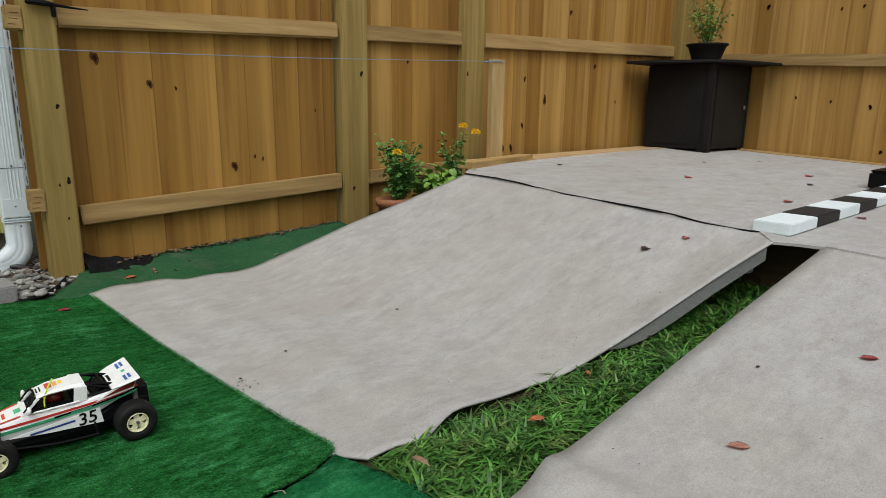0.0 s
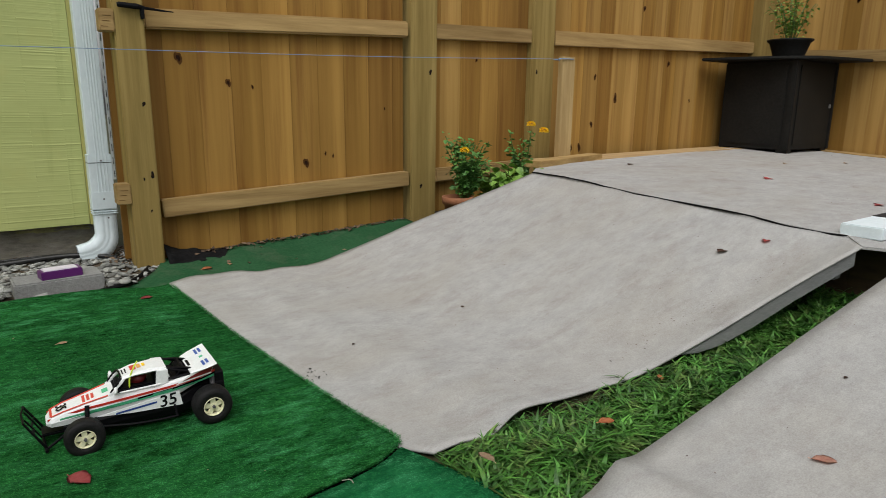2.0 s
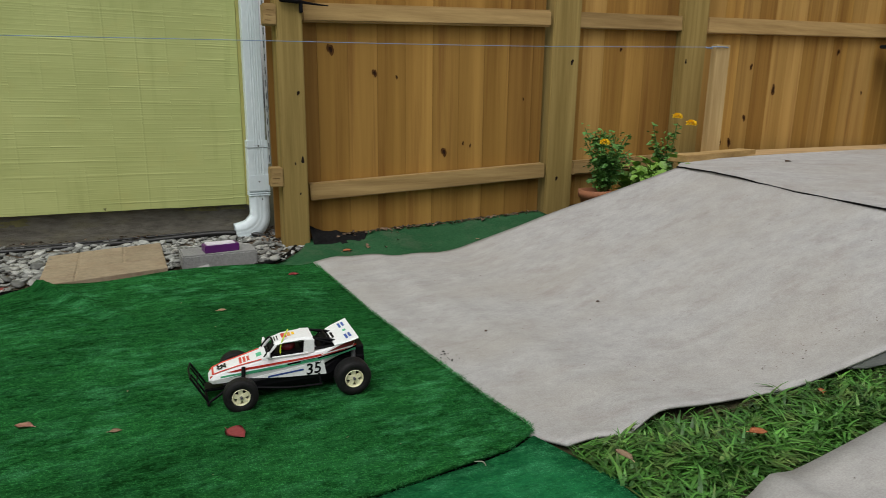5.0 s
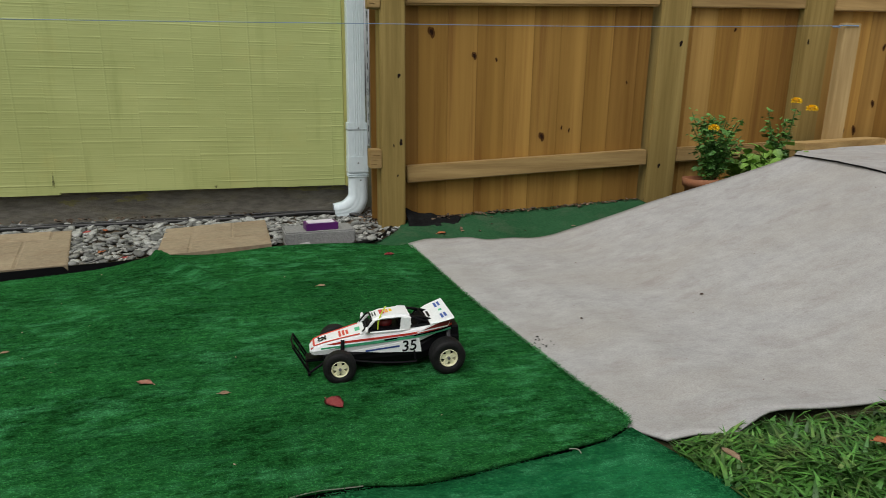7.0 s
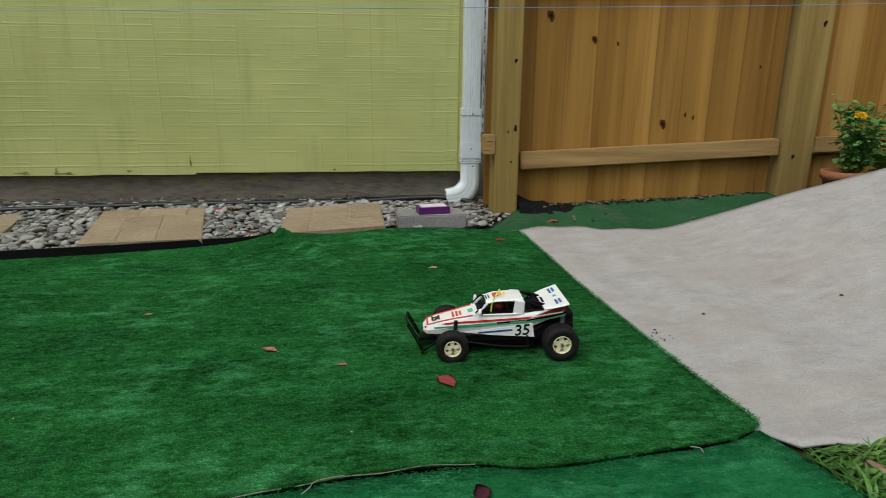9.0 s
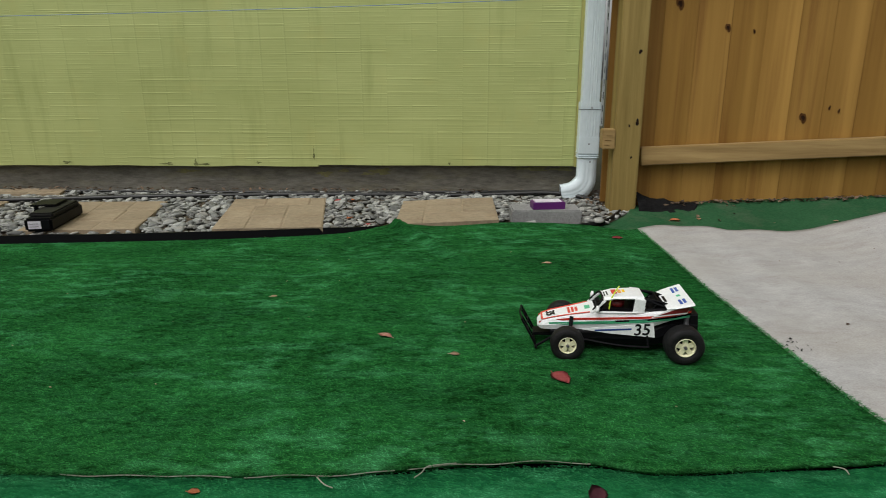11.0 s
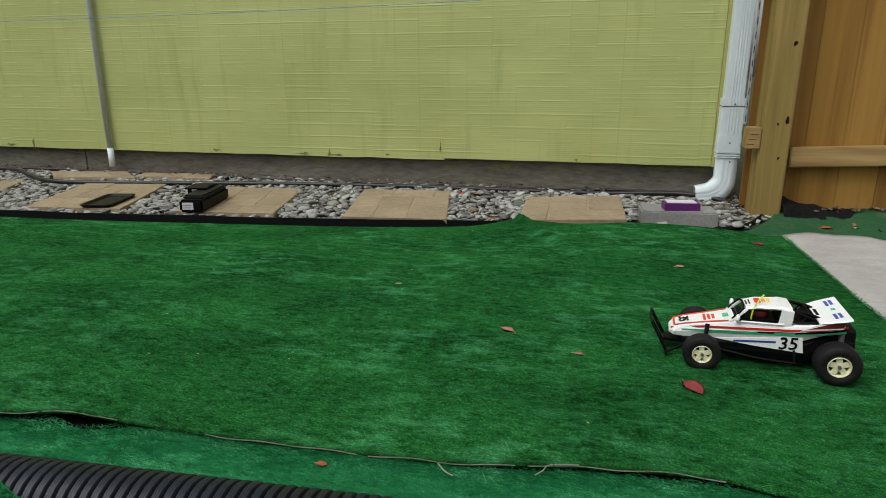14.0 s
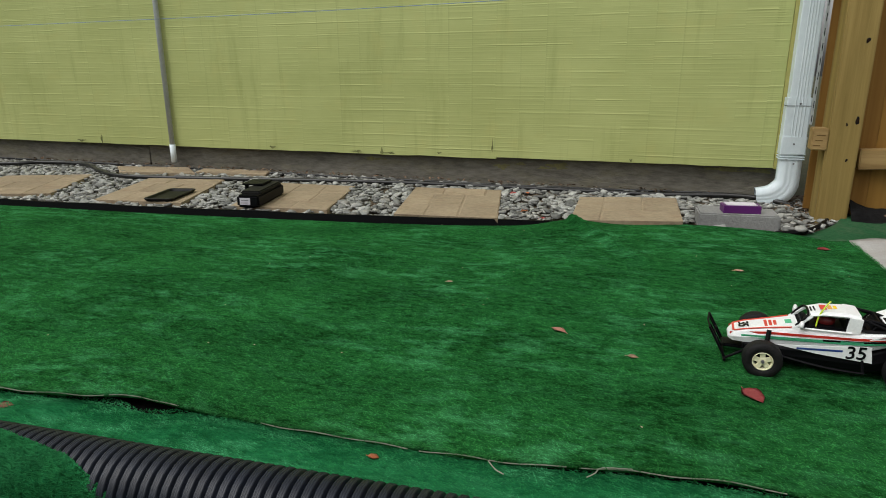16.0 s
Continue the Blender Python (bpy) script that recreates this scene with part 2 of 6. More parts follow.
def siding_material():
    """Painted textured panels: upright grooves a hand wide, thin ridges across that break at each groove."""
    m = bpy.data.materials.new("yellow_siding")
    m.use_nodes = True
    add, links = net(m)
    bsdf = m.node_tree.nodes["Principled BSDF"]
    at_ = add("TexCoord").outputs["Object"]
    xyz = add("SeparateXYZ", Vector=at_).outputs
    wob = noise_at(add, at_, (0.8, 1.0, 2.2), 2, 0.5)
    col = add("Math", "MULTIPLY_ADD", i0=xyz[0], i1=8.07, i2=add("Math", "MULTIPLY_ADD", i0=wob, i1=0.03, i2=0.27 - 0.015).outputs[0]).outputs[0]
    cell = add("Math", "FLOOR", i0=col).outputs[0]
    edge = add("Math", "PINGPONG", i0=col, i1=0.5).outputs[0]
    groove = span(add, edge, 0.05, 0.0)
    shift = noise_at(add, add("CombineXYZ", X=cell, Y=0.0, Z=xyz[2]).outputs[0], (1.7, 1.0, 1.3), 2)
    up_ = add("Math", "MULTIPLY_ADD", i0=shift, i1=0.007, i2=xyz[2]).outputs[0]

    def ridges(pitch, sharp, seed):
        saw = add("Math", "PINGPONG", i0=add("Math", "MULTIPLY", i0=up_, i1=1 / pitch).outputs[0], i1=0.5).outputs[0]
        thin = span(add, saw, sharp, 0.0)
        line_ = add("CombineXYZ", X=add("Math", "MULTIPLY", i0=cell, i1=0.3).outputs[0], Y=xyz[0], Z=up_).outputs[0]
        strong = span(add, noise_at(add, line_, (1.0, 2.5, 0.45 / pitch), 2, 0.6, (seed, 0, 0)), 0.4, 0.72)
        return add("Math", "MULTIPLY", i0=thin, i1=strong).outputs[0]
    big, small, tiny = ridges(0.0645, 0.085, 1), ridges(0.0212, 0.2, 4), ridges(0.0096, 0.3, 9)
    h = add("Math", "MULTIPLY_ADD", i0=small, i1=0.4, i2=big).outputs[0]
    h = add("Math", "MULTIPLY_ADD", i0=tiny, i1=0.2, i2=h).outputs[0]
    deep = span(add, noise_at(add, at_, (3.0, 1.0, 1.4), 3, 0.6, (2, 5, 1)), 0.42, 0.72, 0.05, 0.9)
    cutin = add("Math", "MULTIPLY", i0=groove, i1=deep).outputs[0]
    h = add("Math", "MULTIPLY_ADD", i0=cutin, i1=-0.3, i2=h).outputs[0]
    links.new(add("Bump", Strength=0.5, Distance=0.0035, Height=h).outputs[0], bsdf.inputs["Normal"])
    tone = noise_at(add, at_, (1.6, 1.0, 3.0), 5, 0.6)
    c = blend(add, span(add, tone, 0.36, 0.66), (0.392, 0.432, 0.158), (0.47, 0.512, 0.2))
    worn = noise_at(add, at_, (9.0, 1.0, 1.1), 5, 0.65, (4, 0, 3))
    c = blend(add, span(add, worn, 0.55, 0.76, 0.0, 0.6), c, (0.26, 0.29, 0.09))
    yellow_ = noise_at(add, at_, (5.0, 1.0, 6.0), 4, 0.6, (8, 3, 0))
    c = blend(add, span(add, yellow_, 0.55, 0.8, 0.0, 0.35), c, (0.5, 0.46, 0.15))
    # shading put into the colour: grooves darker, crests of the big ridges lighter
    c = blend(add, add("Math", "MULTIPLY", i0=cutin, i1=0.24).outputs[0], c, (0.2, 0.22, 0.08))
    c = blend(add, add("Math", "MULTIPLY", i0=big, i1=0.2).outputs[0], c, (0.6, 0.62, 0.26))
    links.new(c, bsdf.inputs["Base Color"])
    bsdf.inputs["Roughness"].default_value = 0.55
    bsdf.inputs["Specular IOR Level"].default_value = 0.3
    return m


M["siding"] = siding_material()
M["siding_trim"] = plain("yellow_trim", (0.46, 0.44, 0.14), 0.6)
M["concrete"] = material("grey_foundation", (0.105, 0.098, 0.078), (0.235, 0.222, 0.186), 0.95, 32.0, 4.0, (0.5, 1, 1.6), bump=0.8, c3=(0.25, 0.23, 0.1), c3_amount=0.4, spec=0.2)
M["mildew"] = material("dark_mildew", (0.09, 0.1, 0.045), (0.27, 0.29, 0.11), 0.9, 90.0, 30.0, bump=0.1, spec=0.1)
M["smear"] = material("thin_yellow_paint", (0.15, 0.138, 0.075), (0.27, 0.255, 0.105), 0.8, 60.0, 20.0, bump=0.2, spec=0.2)
M["block"] = material("light_concrete_block", (0.2, 0.2, 0.195), (0.31, 0.31, 0.3), 0.95, 90.0, 8.0, bump=0.5, c3=(0.2, 0.2, 0.19), spec=0.2)
M["paver"] = material("tan_pavers", (0.235, 0.185, 0.122), (0.37, 0.297, 0.2), 0.9, 45.0, 5.0, bump=0.35, c3=(0.235, 0.15, 0.09), c3_amount=0.6, per_object=0.1, spec=0.2)
M["gravel"] = material("river_gravel", (0.14, 0.145, 0.136), (0.345, 0.35, 0.325), 0.75, 60.0, 9.0, bump=0.2, c3=(0.33, 0.27, 0.2), c3_amount=0.45, per_island=0.55, spec=0.3)
M["black_plastic"] = plain("black_plastic", (0.0035, 0.0035, 0.0045), 0.5, spec=0.13)
M["black_rubber"] = material("black_tyre_rubber", (0.005, 0.005, 0.005), (0.014, 0.014, 0.014), 0.62, 150.0, 20.0, bump=0.2, spec=0.22)
M["pipe"] = material("black_corrugated_plastic", (0.005, 0.007, 0.012), (0.013, 0.0175, 0.029), 0.45, 60.0, 9.0, bump=0.03, spec=0.42)
M["white_metal"] = material("white_painted_aluminium", (0.64, 0.74, 0.77), (0.75, 0.835, 0.86), 0.45, 60.0, 4.0, (1, 1, 0.4), 0.03, c3=(0.45, 0.5, 0.54), c3_amount=0.35)
M["grey_metal"] = material("grey_conduit", (0.4, 0.43, 0.43), (0.52, 0.55, 0.55), 0.5, 50.0, 4.0, bump=0.05)
M["white_paint"] = material("white_painted_wood", (0.7, 0.79, 0.82), (0.8, 0.88, 0.91), 0.6, 60.0, 8.0, bump=0.08, c3=(0.55, 0.57, 0.56), c3_amount=0.25)
M["black_paint"] = material("black_painted_wood", (0.01, 0.01, 0.012), (0.022, 0.022, 0.024), 0.6, 60.0, 8.0, bump=0.1, spec=0.3)
M["dark_box"] = material("dark_resin", (0.009, 0.009, 0.0085), (0.018, 0.0178, 0.0165), 0.6, 60.0, 4.0, bump=0.08, spec=0.16)
M["hose"] = material("dark_grey_hose", (0.007, 0.007, 0.007), (0.018, 0.018, 0.018), 0.42, 60.0, 9.0, bump=0.05, spec=0.5)
M["grey_board"] = material("grey_painted_board", (0.16, 0.167, 0.163), (0.245, 0.252, 0.243), 0.8, 30.0, 4.0, (1, 8, 8), 0.2, c3=(0.3, 0.29, 0.27), c3_amount=0.4)
M["brown_board"] = material("brown_board", (0.045, 0.028, 0.013), (0.1, 0.062, 0.03), 0.8, 12.0, 3.0, (6, 1, 6), 0.3)
M["terracotta"] = material("terracotta", (0.26, 0.1, 0.045), (0.36, 0.155, 0.075), 0.85, 60.0, 8.0, bump=0.2, c3=(0.3, 0.2, 0.14))
M["leaf_green"] = material("green_leaves", (0.04, 0.135, 0.025), (0.12, 0.28, 0.055), 0.5, 30.0, 9.0, bump=0.05, per_island=0.35, spec=0.4)
M["leaf_lime"] = material("light_green_leaves", (0.1, 0.22, 0.03), (0.22, 0.38, 0.07), 0.5, 30.0, 9.0, bump=0.05, per_island=0.3, spec=0.4)
M["stem"] = plain("green_stem", (0.06, 0.13, 0.03), 0.6)
M["yellow"] = material("yellow_petals", (0.9, 0.55, 0.01), (0.97, 0.68, 0.02), 0.6, 220.0, 30.0, bump=0.05, per_island=0.08)
M["red_leaf"] = material("red_fallen_leaf", (0.46, 0.06, 0.065), (0.62, 0.17, 0.16), 0.5, 90.0, 20.0, bump=0.1, per_object=0.25)
M["orange_leaf"] = material("orange_fallen_leaf", (0.58, 0.18, 0.065), (0.72, 0.3, 0.14), 0.6, 90.0, 20.0, bump=0.1, per_object=0.15)
M["pink_leaf"] = material("faded_pink_fallen_leaf", (0.55, 0.24, 0.19), (0.68, 0.42, 0.3), 0.6, 90.0, 30.0, bump=0.1)
M["tan_leaf"] = material("tan_fallen_leaf", (0.5, 0.33, 0.2), (0.65, 0.47, 0.32), 0.7, 90.0, 20.0, bump=0.1, per_object=0.2)
M["brown_leaf"] = material("brown_fallen_leaf", (0.09, 0.045, 0.03), (0.17, 0.09, 0.06), 0.7, 90.0, 20.0, bump=0.1, per_object=0.25)
M["purple_leaf"] = material("purple_brown_fallen_leaf", (0.09, 0.022, 0.035), (0.17, 0.055, 0.07), 0.55, 90.0, 20.0, bump=0.1)
M["litter"] = material("dry_leaf_litter", (0.07, 0.045, 0.028), (0.2, 0.135, 0.085), 0.9, 60.0, 9.0, bump=0.2, per_island=0.5)
M["tray"] = plain("glossy_black_tray", (0.004, 0.004, 0.005), 0.45, spec=0.2)
M["weathered"] = material("neutral_grey_boards", (0.2, 0.195, 0.185), (0.33, 0.32, 0.3), 0.9, 9.0, 3.0, (7, 7, 0.3), 0.15, c3=(0.14, 0.13, 0.12), spec=0.15)
# near-black so the seam gap reads as shadow
M["seam_shade"] = material("black_seam_shade", (0.003, 0.003, 0.003), (0.007, 0.007, 0.007), 0.95, 90.0, 12.0, bump=0.2, spec=0.03)
M["thread"] = plain("pale_thread", (0.26, 0.28, 0.21), 0.8)
M["fabric"] = material("black_ground_fabric", (0.005, 0.005, 0.005), (0.014, 0.014, 0.014), 0.95, 80.0, 9.0, bump=0.4, spec=0.1)
M["string"] = plain("blue_string", (0.17, 0.27, 0.42), 0.7)
M["purple"] = plain("purple_card", (0.1, 0.012, 0.13), 0.4)
M["white_card"] = plain("white_card", (0.66, 0.62, 0.68), 0.6)
M["steel"] = plain("bare_steel", (0.45, 0.45, 0.46), 0.4, metal=0.8)
M["car_white"] = plain("white_car_shell", (0.86, 0.88, 0.87), 0.3)
M["car_red"] = plain("red_decal", (0.68, 0.06, 0.04), 0.4)
M["flame"] = plain("orange_flame_decal", (0.85, 0.42, 0.08), 0.4)
M["car_dark_red"] = plain("dark_red_decal", (0.16, 0.012, 0.012), 0.4)
M["car_green"] = plain("green_decal", (0.09, 0.5, 0.27), 0.4)
M["car_blue"] = plain("blue_decal", (0.04, 0.1, 0.4), 0.4)
M["car_mint"] = plain("pale_green_decal", (0.45, 0.66, 0.52), 0.4)
M["cream"] = plain("cream_plastic", (0.76, 0.74, 0.5), 0.4)
M["lime_tube"] = plain("lime_antenna_tube", (0.62, 0.8, 0.05), 0.4)
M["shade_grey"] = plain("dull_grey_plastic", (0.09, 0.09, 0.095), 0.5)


# ---- helpers for meshes ----
def part(name, bm, mat, parent=None, label="", smooth=False):
    """Links a bmesh as one mesh object, under a thing or a part."""
    me = bpy.data.meshes.new(name)
    bm.normal_update()
    bm.to_mesh(me)
    bm.free()
    if smooth:
        me.polygons.foreach_set("use_smooth", [True] * len(me.polygons))
    me.materials.append(mat)
    ob = new(name, me)
    ob.parent = parent
    if label:
        tagged(ob, label)
    return ob


def thing(name, at, label, category, group="", turn=0.0):
    """An empty at the base of a thing, for its parts."""
    ob = new(name)
    ob.empty_display_size = 0.05
    ob.matrix_world = pose(*at, 0, 0, turn)
    return tagged(ob, label, category, group)


def joined(*shapes):
    bm = bmesh.new()
    for other in shapes:
        me = bpy.data.meshes.new("tmp")
        other.to_mesh(me)
        other.free()
        bm.from_mesh(me)
        bpy.data.meshes.remove(me)
    return bm


def box(x0, y0, z0, x1, y1, z1, bevel=0.0, m=None):
    bm = bmesh.new()
    bmesh.ops.create_cube(bm, size=1.0, matrix=Matrix.Translation(((x0 + x1) / 2, (y0 + y1) / 2, (z0 + z1) / 2)) @ Matrix.Diagonal((x1 - x0, y1 - y0, z1 - z0, 1)))
    if bevel:
        bmesh.ops.bevel(bm, geom=bm.edges[:], offset=bevel, segments=2, affect="EDGES", clamp_overlap=True)
    if m is not None:
        bm.transform(m)
    return bm


def beam(a, b, wide, high, bevel=0.003, up=(0, 0, 1)):
    """A straight board from a to b, its section wide across and high along up; a and b are at the middle of its ends."""
    a, b = Vector(a), Vector(b)
    along = (b - a).normalized()
    side = along.cross(Vector(up)).normalized()
    top = side.cross(along)
    m = Matrix((along, side, top)).transposed().to_4x4()
    m.translation = (a + b) / 2
    n = (b - a).length / 2
    return box(-n, -wide / 2, -high / 2, n, wide / 2, high / 2, bevel, m)


def prism(outline, axis, low, high, bevel=0.0):
    """A flat outline (pairs) pushed along an axis from low to high."""
    bm = bmesh.new()

    def put(p, q):
        if axis == "x":
            return (q, p[0], p[1])
        if axis == "y":
            return (p[0], q, p[1])
        return (p[0], p[1], q)
    lo = [bm.verts.new(put(p, low)) for p in outline]
    hi = [bm.verts.new(put(p, high)) for p in outline]
    bm.faces.new(lo[::-1])
    bm.faces.new(hi)
    n = len(lo)
    for i in range(n):
        bm.faces.new((lo[i], lo[(i + 1) % n], hi[(i + 1) % n], hi[i]))
    bmesh.ops.recalc_face_normals(bm, faces=bm.faces[:])
    if bevel:
        bmesh.ops.bevel(bm, geom=bm.edges[:], offset=bevel, segments=2, affect="EDGES", clamp_overlap=True)
    return bm


def smooth_line(points, steps=6):
    """A Catmull-Rom line through the points."""
    p = [np.array(q, float) for q in points]
    p = [2 * p[0] - p[1], *p, 2 * p[-1] - p[-2]]
    out = []
    for i in range(1, len(p) - 2):
        for k in range(steps):
            t = k / steps
            out.append(0.5 * (2 * p[i] + (p[i + 1] - p[i - 1]) * t + (2 * p[i - 1] - 5 * p[i] + 4 * p[i + 1] - p[i + 2]) * t * t + (3 * p[i] - p[i - 1] - 3 * p[i + 1] + p[i + 2]) * t ** 3))
    out.append(p[-2])
    return out


def tube(points, radius, sides=8, ends=True):
    """A round rod along a line; radius is one number or one for each point."""
    bm = bmesh.new()
    pts = [Vector(p) for p in points]
    radii = radius if isinstance(radius, (list, tuple)) else [radius] * len(pts)
    rings = []
    ref = Vector((0, 0, 1))
    first = (pts[1] - pts[0]).normalized()
    if abs(first.dot(ref)) > 0.9:
        ref = Vector((1, 0, 0))
    for i, p in enumerate(pts):
        along = (pts[min(i + 1, len(pts) - 1)] - pts[max(i - 1, 0)]).normalized()
        side = along.cross(ref).normalized()
        ref = side.cross(along).normalized()
        rings.append([bm.verts.new(p + radii[i] * (math.cos(2 * math.pi * k / sides) * side + math.sin(2 * math.pi * k / sides) * ref)) for k in range(sides)])
    for a, b in zip(rings, rings[1:]):
        for k in range(sides):
            bm.faces.new((a[k], a[(k + 1) % sides], b[(k + 1) % sides], b[k]))
    if ends:
        bm.faces.new(rings[0][::-1])
        bm.faces.new(rings[-1])
    bmesh.ops.recalc_face_normals(bm, faces=bm.faces[:])
    return bm


def lathe(profile, sides=24, axis="z", caps=True):
    """A profile of (radius, height) pairs turned round an axis."""
    bm = bmesh.new()
    rings = []
    for r, h in profile:
        ring = []
        for k in range(sides):
            a = 2 * math.pi * k / sides
            c, s = r * math.cos(a), r * math.sin(a)
            ring.append(bm.verts.new((c, s, h) if axis == "z" else (c, h, s)))
        rings.append(ring)
    for a, b in zip(rings, rings[1:]):
        for k in range(sides):
            bm.faces.new((a[k], a[(k + 1) % sides], b[(k + 1) % sides], b[k]))
    for ring in (rings[0], rings[-1]):
        if caps and (ring[0].co - ring[sides // 2].co).length > 1e-4:
            bm.faces.new(ring)
    bmesh.ops.remove_doubles(bm, verts=bm.verts[:], dist=1e-6)
    bmesh.ops.recalc_face_normals(bm, faces=bm.faces[:])
    return bm


def along_line(points, t):
    """The place at the share t of a line's length."""
    p = np.array(points, float)
    d = np.r_[0, np.cumsum(np.linalg.norm(np.diff(p, axis=0), axis=1))]
    return np.array([np.interp(t * d[-1], d, p[:, k]) for k in range(p.shape[1])])


class Patch:
    """A soft sheet between four edge lines: low and high run along u, left and right along v."""
    def __init__(self, low, high, left, right, wave=0.0, creases=()):
        self.wave, self.creases = wave, creases
        self.low, self.high, self.left, self.right = [smooth_line(e, 5) for e in (low, high, left, right)]

    def at(self, u, v):
        a, b, c, d = along_line(self.low, u), along_line(self.high, u), along_line(self.left, v), along_line(self.right, v)
        p = (1 - v) * a + v * b + (1 - u) * c + u * d
        p = p - ((1 - u) * (1 - v) * self.low[0] + u * (1 - v) * self.low[-1] + (1 - u) * v * self.high[0] + u * v * self.high[-1])
        if self.wave:
            p[2] += self.wave * noise.noise(Vector((p[0] * 2.3, p[1] * 2.3, 0.4))) * min(1, 8 * min(v, 1 - v, 1 - u))
        for (ax, ay), (bx, by), high, wide in self.creases:
            s = max(0, min(1, ((p[0] - ax) * (bx - ax) + (p[1] - ay) * (by - ay)) / ((bx - ax) ** 2 + (by - ay) ** 2)))
            d = math.hypot(p[0] - ax - s * (bx - ax), p[1] - ay - s * (by - ay))
            p[2] += high * (1 - 0.7 * s) * math.exp(-(d / wide) ** 2)
        return p

    def mesh(self, nu, nv, thick):
        bm = bmesh.new()
        g = [[bm.verts.new(self.at(i / nu, j / nv)) for j in range(nv + 1)] for i in range(nu + 1)]
        h = [[bm.verts.new(g[i][j].co - Vector((0, 0, thick))) for j in range(nv + 1)] for i in range(nu + 1)]
        for i in range(nu):
            for j in range(nv):
                bm.faces.new((g[i][j], g[i + 1][j], g[i + 1][j + 1], g[i][j + 1]))
                bm.faces.new((h[i][j], h[i][j + 1], h[i + 1][j + 1], h[i + 1][j]))
        for i in range(nu):
            bm.faces.new((g[i][0], h[i][0], h[i + 1][0], g[i + 1][0]))
            bm.faces.new((g[i][nv], g[i + 1][nv], h[i + 1][nv], h[i][nv]))
        for j in range(nv):
            bm.faces.new((g[0][j], g[0][j + 1], h[0][j + 1], h[0][j]))
            bm.faces.new((g[nu][j], h[nu][j], h[nu][j + 1], g[nu][j + 1]))
        bmesh.ops.recalc_face_normals(bm, faces=bm.faces[:])
        return bm


def triangles(name, verts, faces, mat, parent=None):
    """Many small faces in one mesh, from arrays."""
    me = bpy.data.meshes.new(name)
    me.vertices.add(len(verts))
    me.vertices.foreach_set("co", np.asarray(verts, np.float32).ravel())
    n, k = faces.shape
    me.loops.add(n * k)
    me.loops.foreach_set("vertex_index", faces.astype(np.int32).ravel())
    me.polygons.add(n)
    me.polygons.foreach_set("loop_start", np.arange(n, dtype=np.int32) * k)
    me.polygons.foreach_set("loop_total", np.full(n, k, np.int32))
    me.update(calc_edges=True)
    me.materials.append(mat)
    ob = new(name, me)
    ob.parent = parent
    return ob


rng = np.random.default_rng(7)


def fibres(name, patch, count, mat, long, u_range=(0, 1), grid=(90, 40), wide=0.0016, lean=0.7):
    """Short turf fibres on a patch, one triangle each."""
    nu, nv = grid
    table = np.array([[patch.at(i / nu, j / nv) for j in range(nv + 1)] for i in range(nu + 1)])
    u = rng.uniform(u_range[0], u_range[1], count) * nu
    v = rng.uniform(0, 1, count) * nv
    i, j = np.minimum(u.astype(int), nu - 1), np.minimum(v.astype(int), nv - 1)
    fu, fv = (u - i)[:, None], (v - j)[:, None]
    base = (table[i, j] * (1 - fu) * (1 - fv) + table[i + 1, j] * fu * (1 - fv) + table[i, j + 1] * (1 - fu) * fv + table[i + 1, j + 1] * fu * fv)
    a = rng.uniform(0, 2 * np.pi, count)
    side = np.stack([np.cos(a), np.sin(a), 0 * a], 1) * wide / 2
    b = rng.uniform(0, 2 * np.pi, count)
    size = rng.uniform(0.6, 1.3, count) * long
    tip = base + np.stack([(np.cos(b) - 0.9) * lean * size * rng.uniform(0, 1, count), np.sin(b) * 0.7 * lean * size * rng.uniform(0, 1, count), size * 0.42], 1)
    verts = np.concatenate([base - side, base + side, tip])
    k = np.arange(count)
    ob = triangles(name, verts, np.stack([k, k + count, k + 2 * count], 1), mat)
    nap = np.cross(table[1:, :-1] - table[:-1, :-1], table[:-1, 1:] - table[:-1, :-1])
    nap = (nap / np.maximum(np.linalg.norm(nap, axis=2, keepdims=True), 1e-12))[i, j]
    ob.data.attributes.new("nap", "FLOAT_VECTOR", "POINT").data.foreach_set("vector", np.concatenate([nap] * 3).astype(np.float32).ravel())
    return ob


def deck_z(y):
    return 0.375 - 0.05 * (2.6 - y)


# ---- ground ----
ground = part("ground", box(-40, -40, -0.5, 40, 40, -0.03), M["lawn"], label="bare lawn soil under the yard")
tagged(ground, category="ground", kind="structure")

seam = [(-6.0, 1.05, -0.005), (-2.6, 1.08, -0.005), (-1.693, 1.112, 0.004), (-1.433, 1.153, 0.01), (-1.36, 1.156, 0.01), (-1.28, 1.161, 0.002), (-1.148, 1.168, -0.004), (-0.735, 1.186, -0.004), (-0.475, 1.227, -0.001),
        (-0.292, 1.24, -0.001), (-0.169, 1.221, -0.003), (0.088, 1.254, -0.005), (0.204, 1.27, -0.005), (0.277, 1.307, -0.005)]
bed_edge = [(-6.0, 2.2, -0.009), (-3.41, 2.44, -0.009), (-2.65, 2.502, -0.009), (-1.974, 2.578, -0.009), (-1.4, 2.66, -0.009), (-1.0, 2.75, -0.005), (-0.81, 2.8, 0.02),
            (-0.6, 2.785, 0.019), (-0.33, 2.865, 0.018), (-0.05, 2.88, 0.008), (0.1, 2.87, -0.009), (0.18, 2.879, -0.009)]
ramp_foot = [(0.277, 1.316, -0.005), (0.283, 1.35, -0.004), (0.262, 1.5, -0.004), (0.247, 1.654, -0.004), (0.225, 1.9, -0.004), (0.202, 2.219, -0.004), (0.19, 2.55, -0.004), (0.18, 2.879, -0.008)]
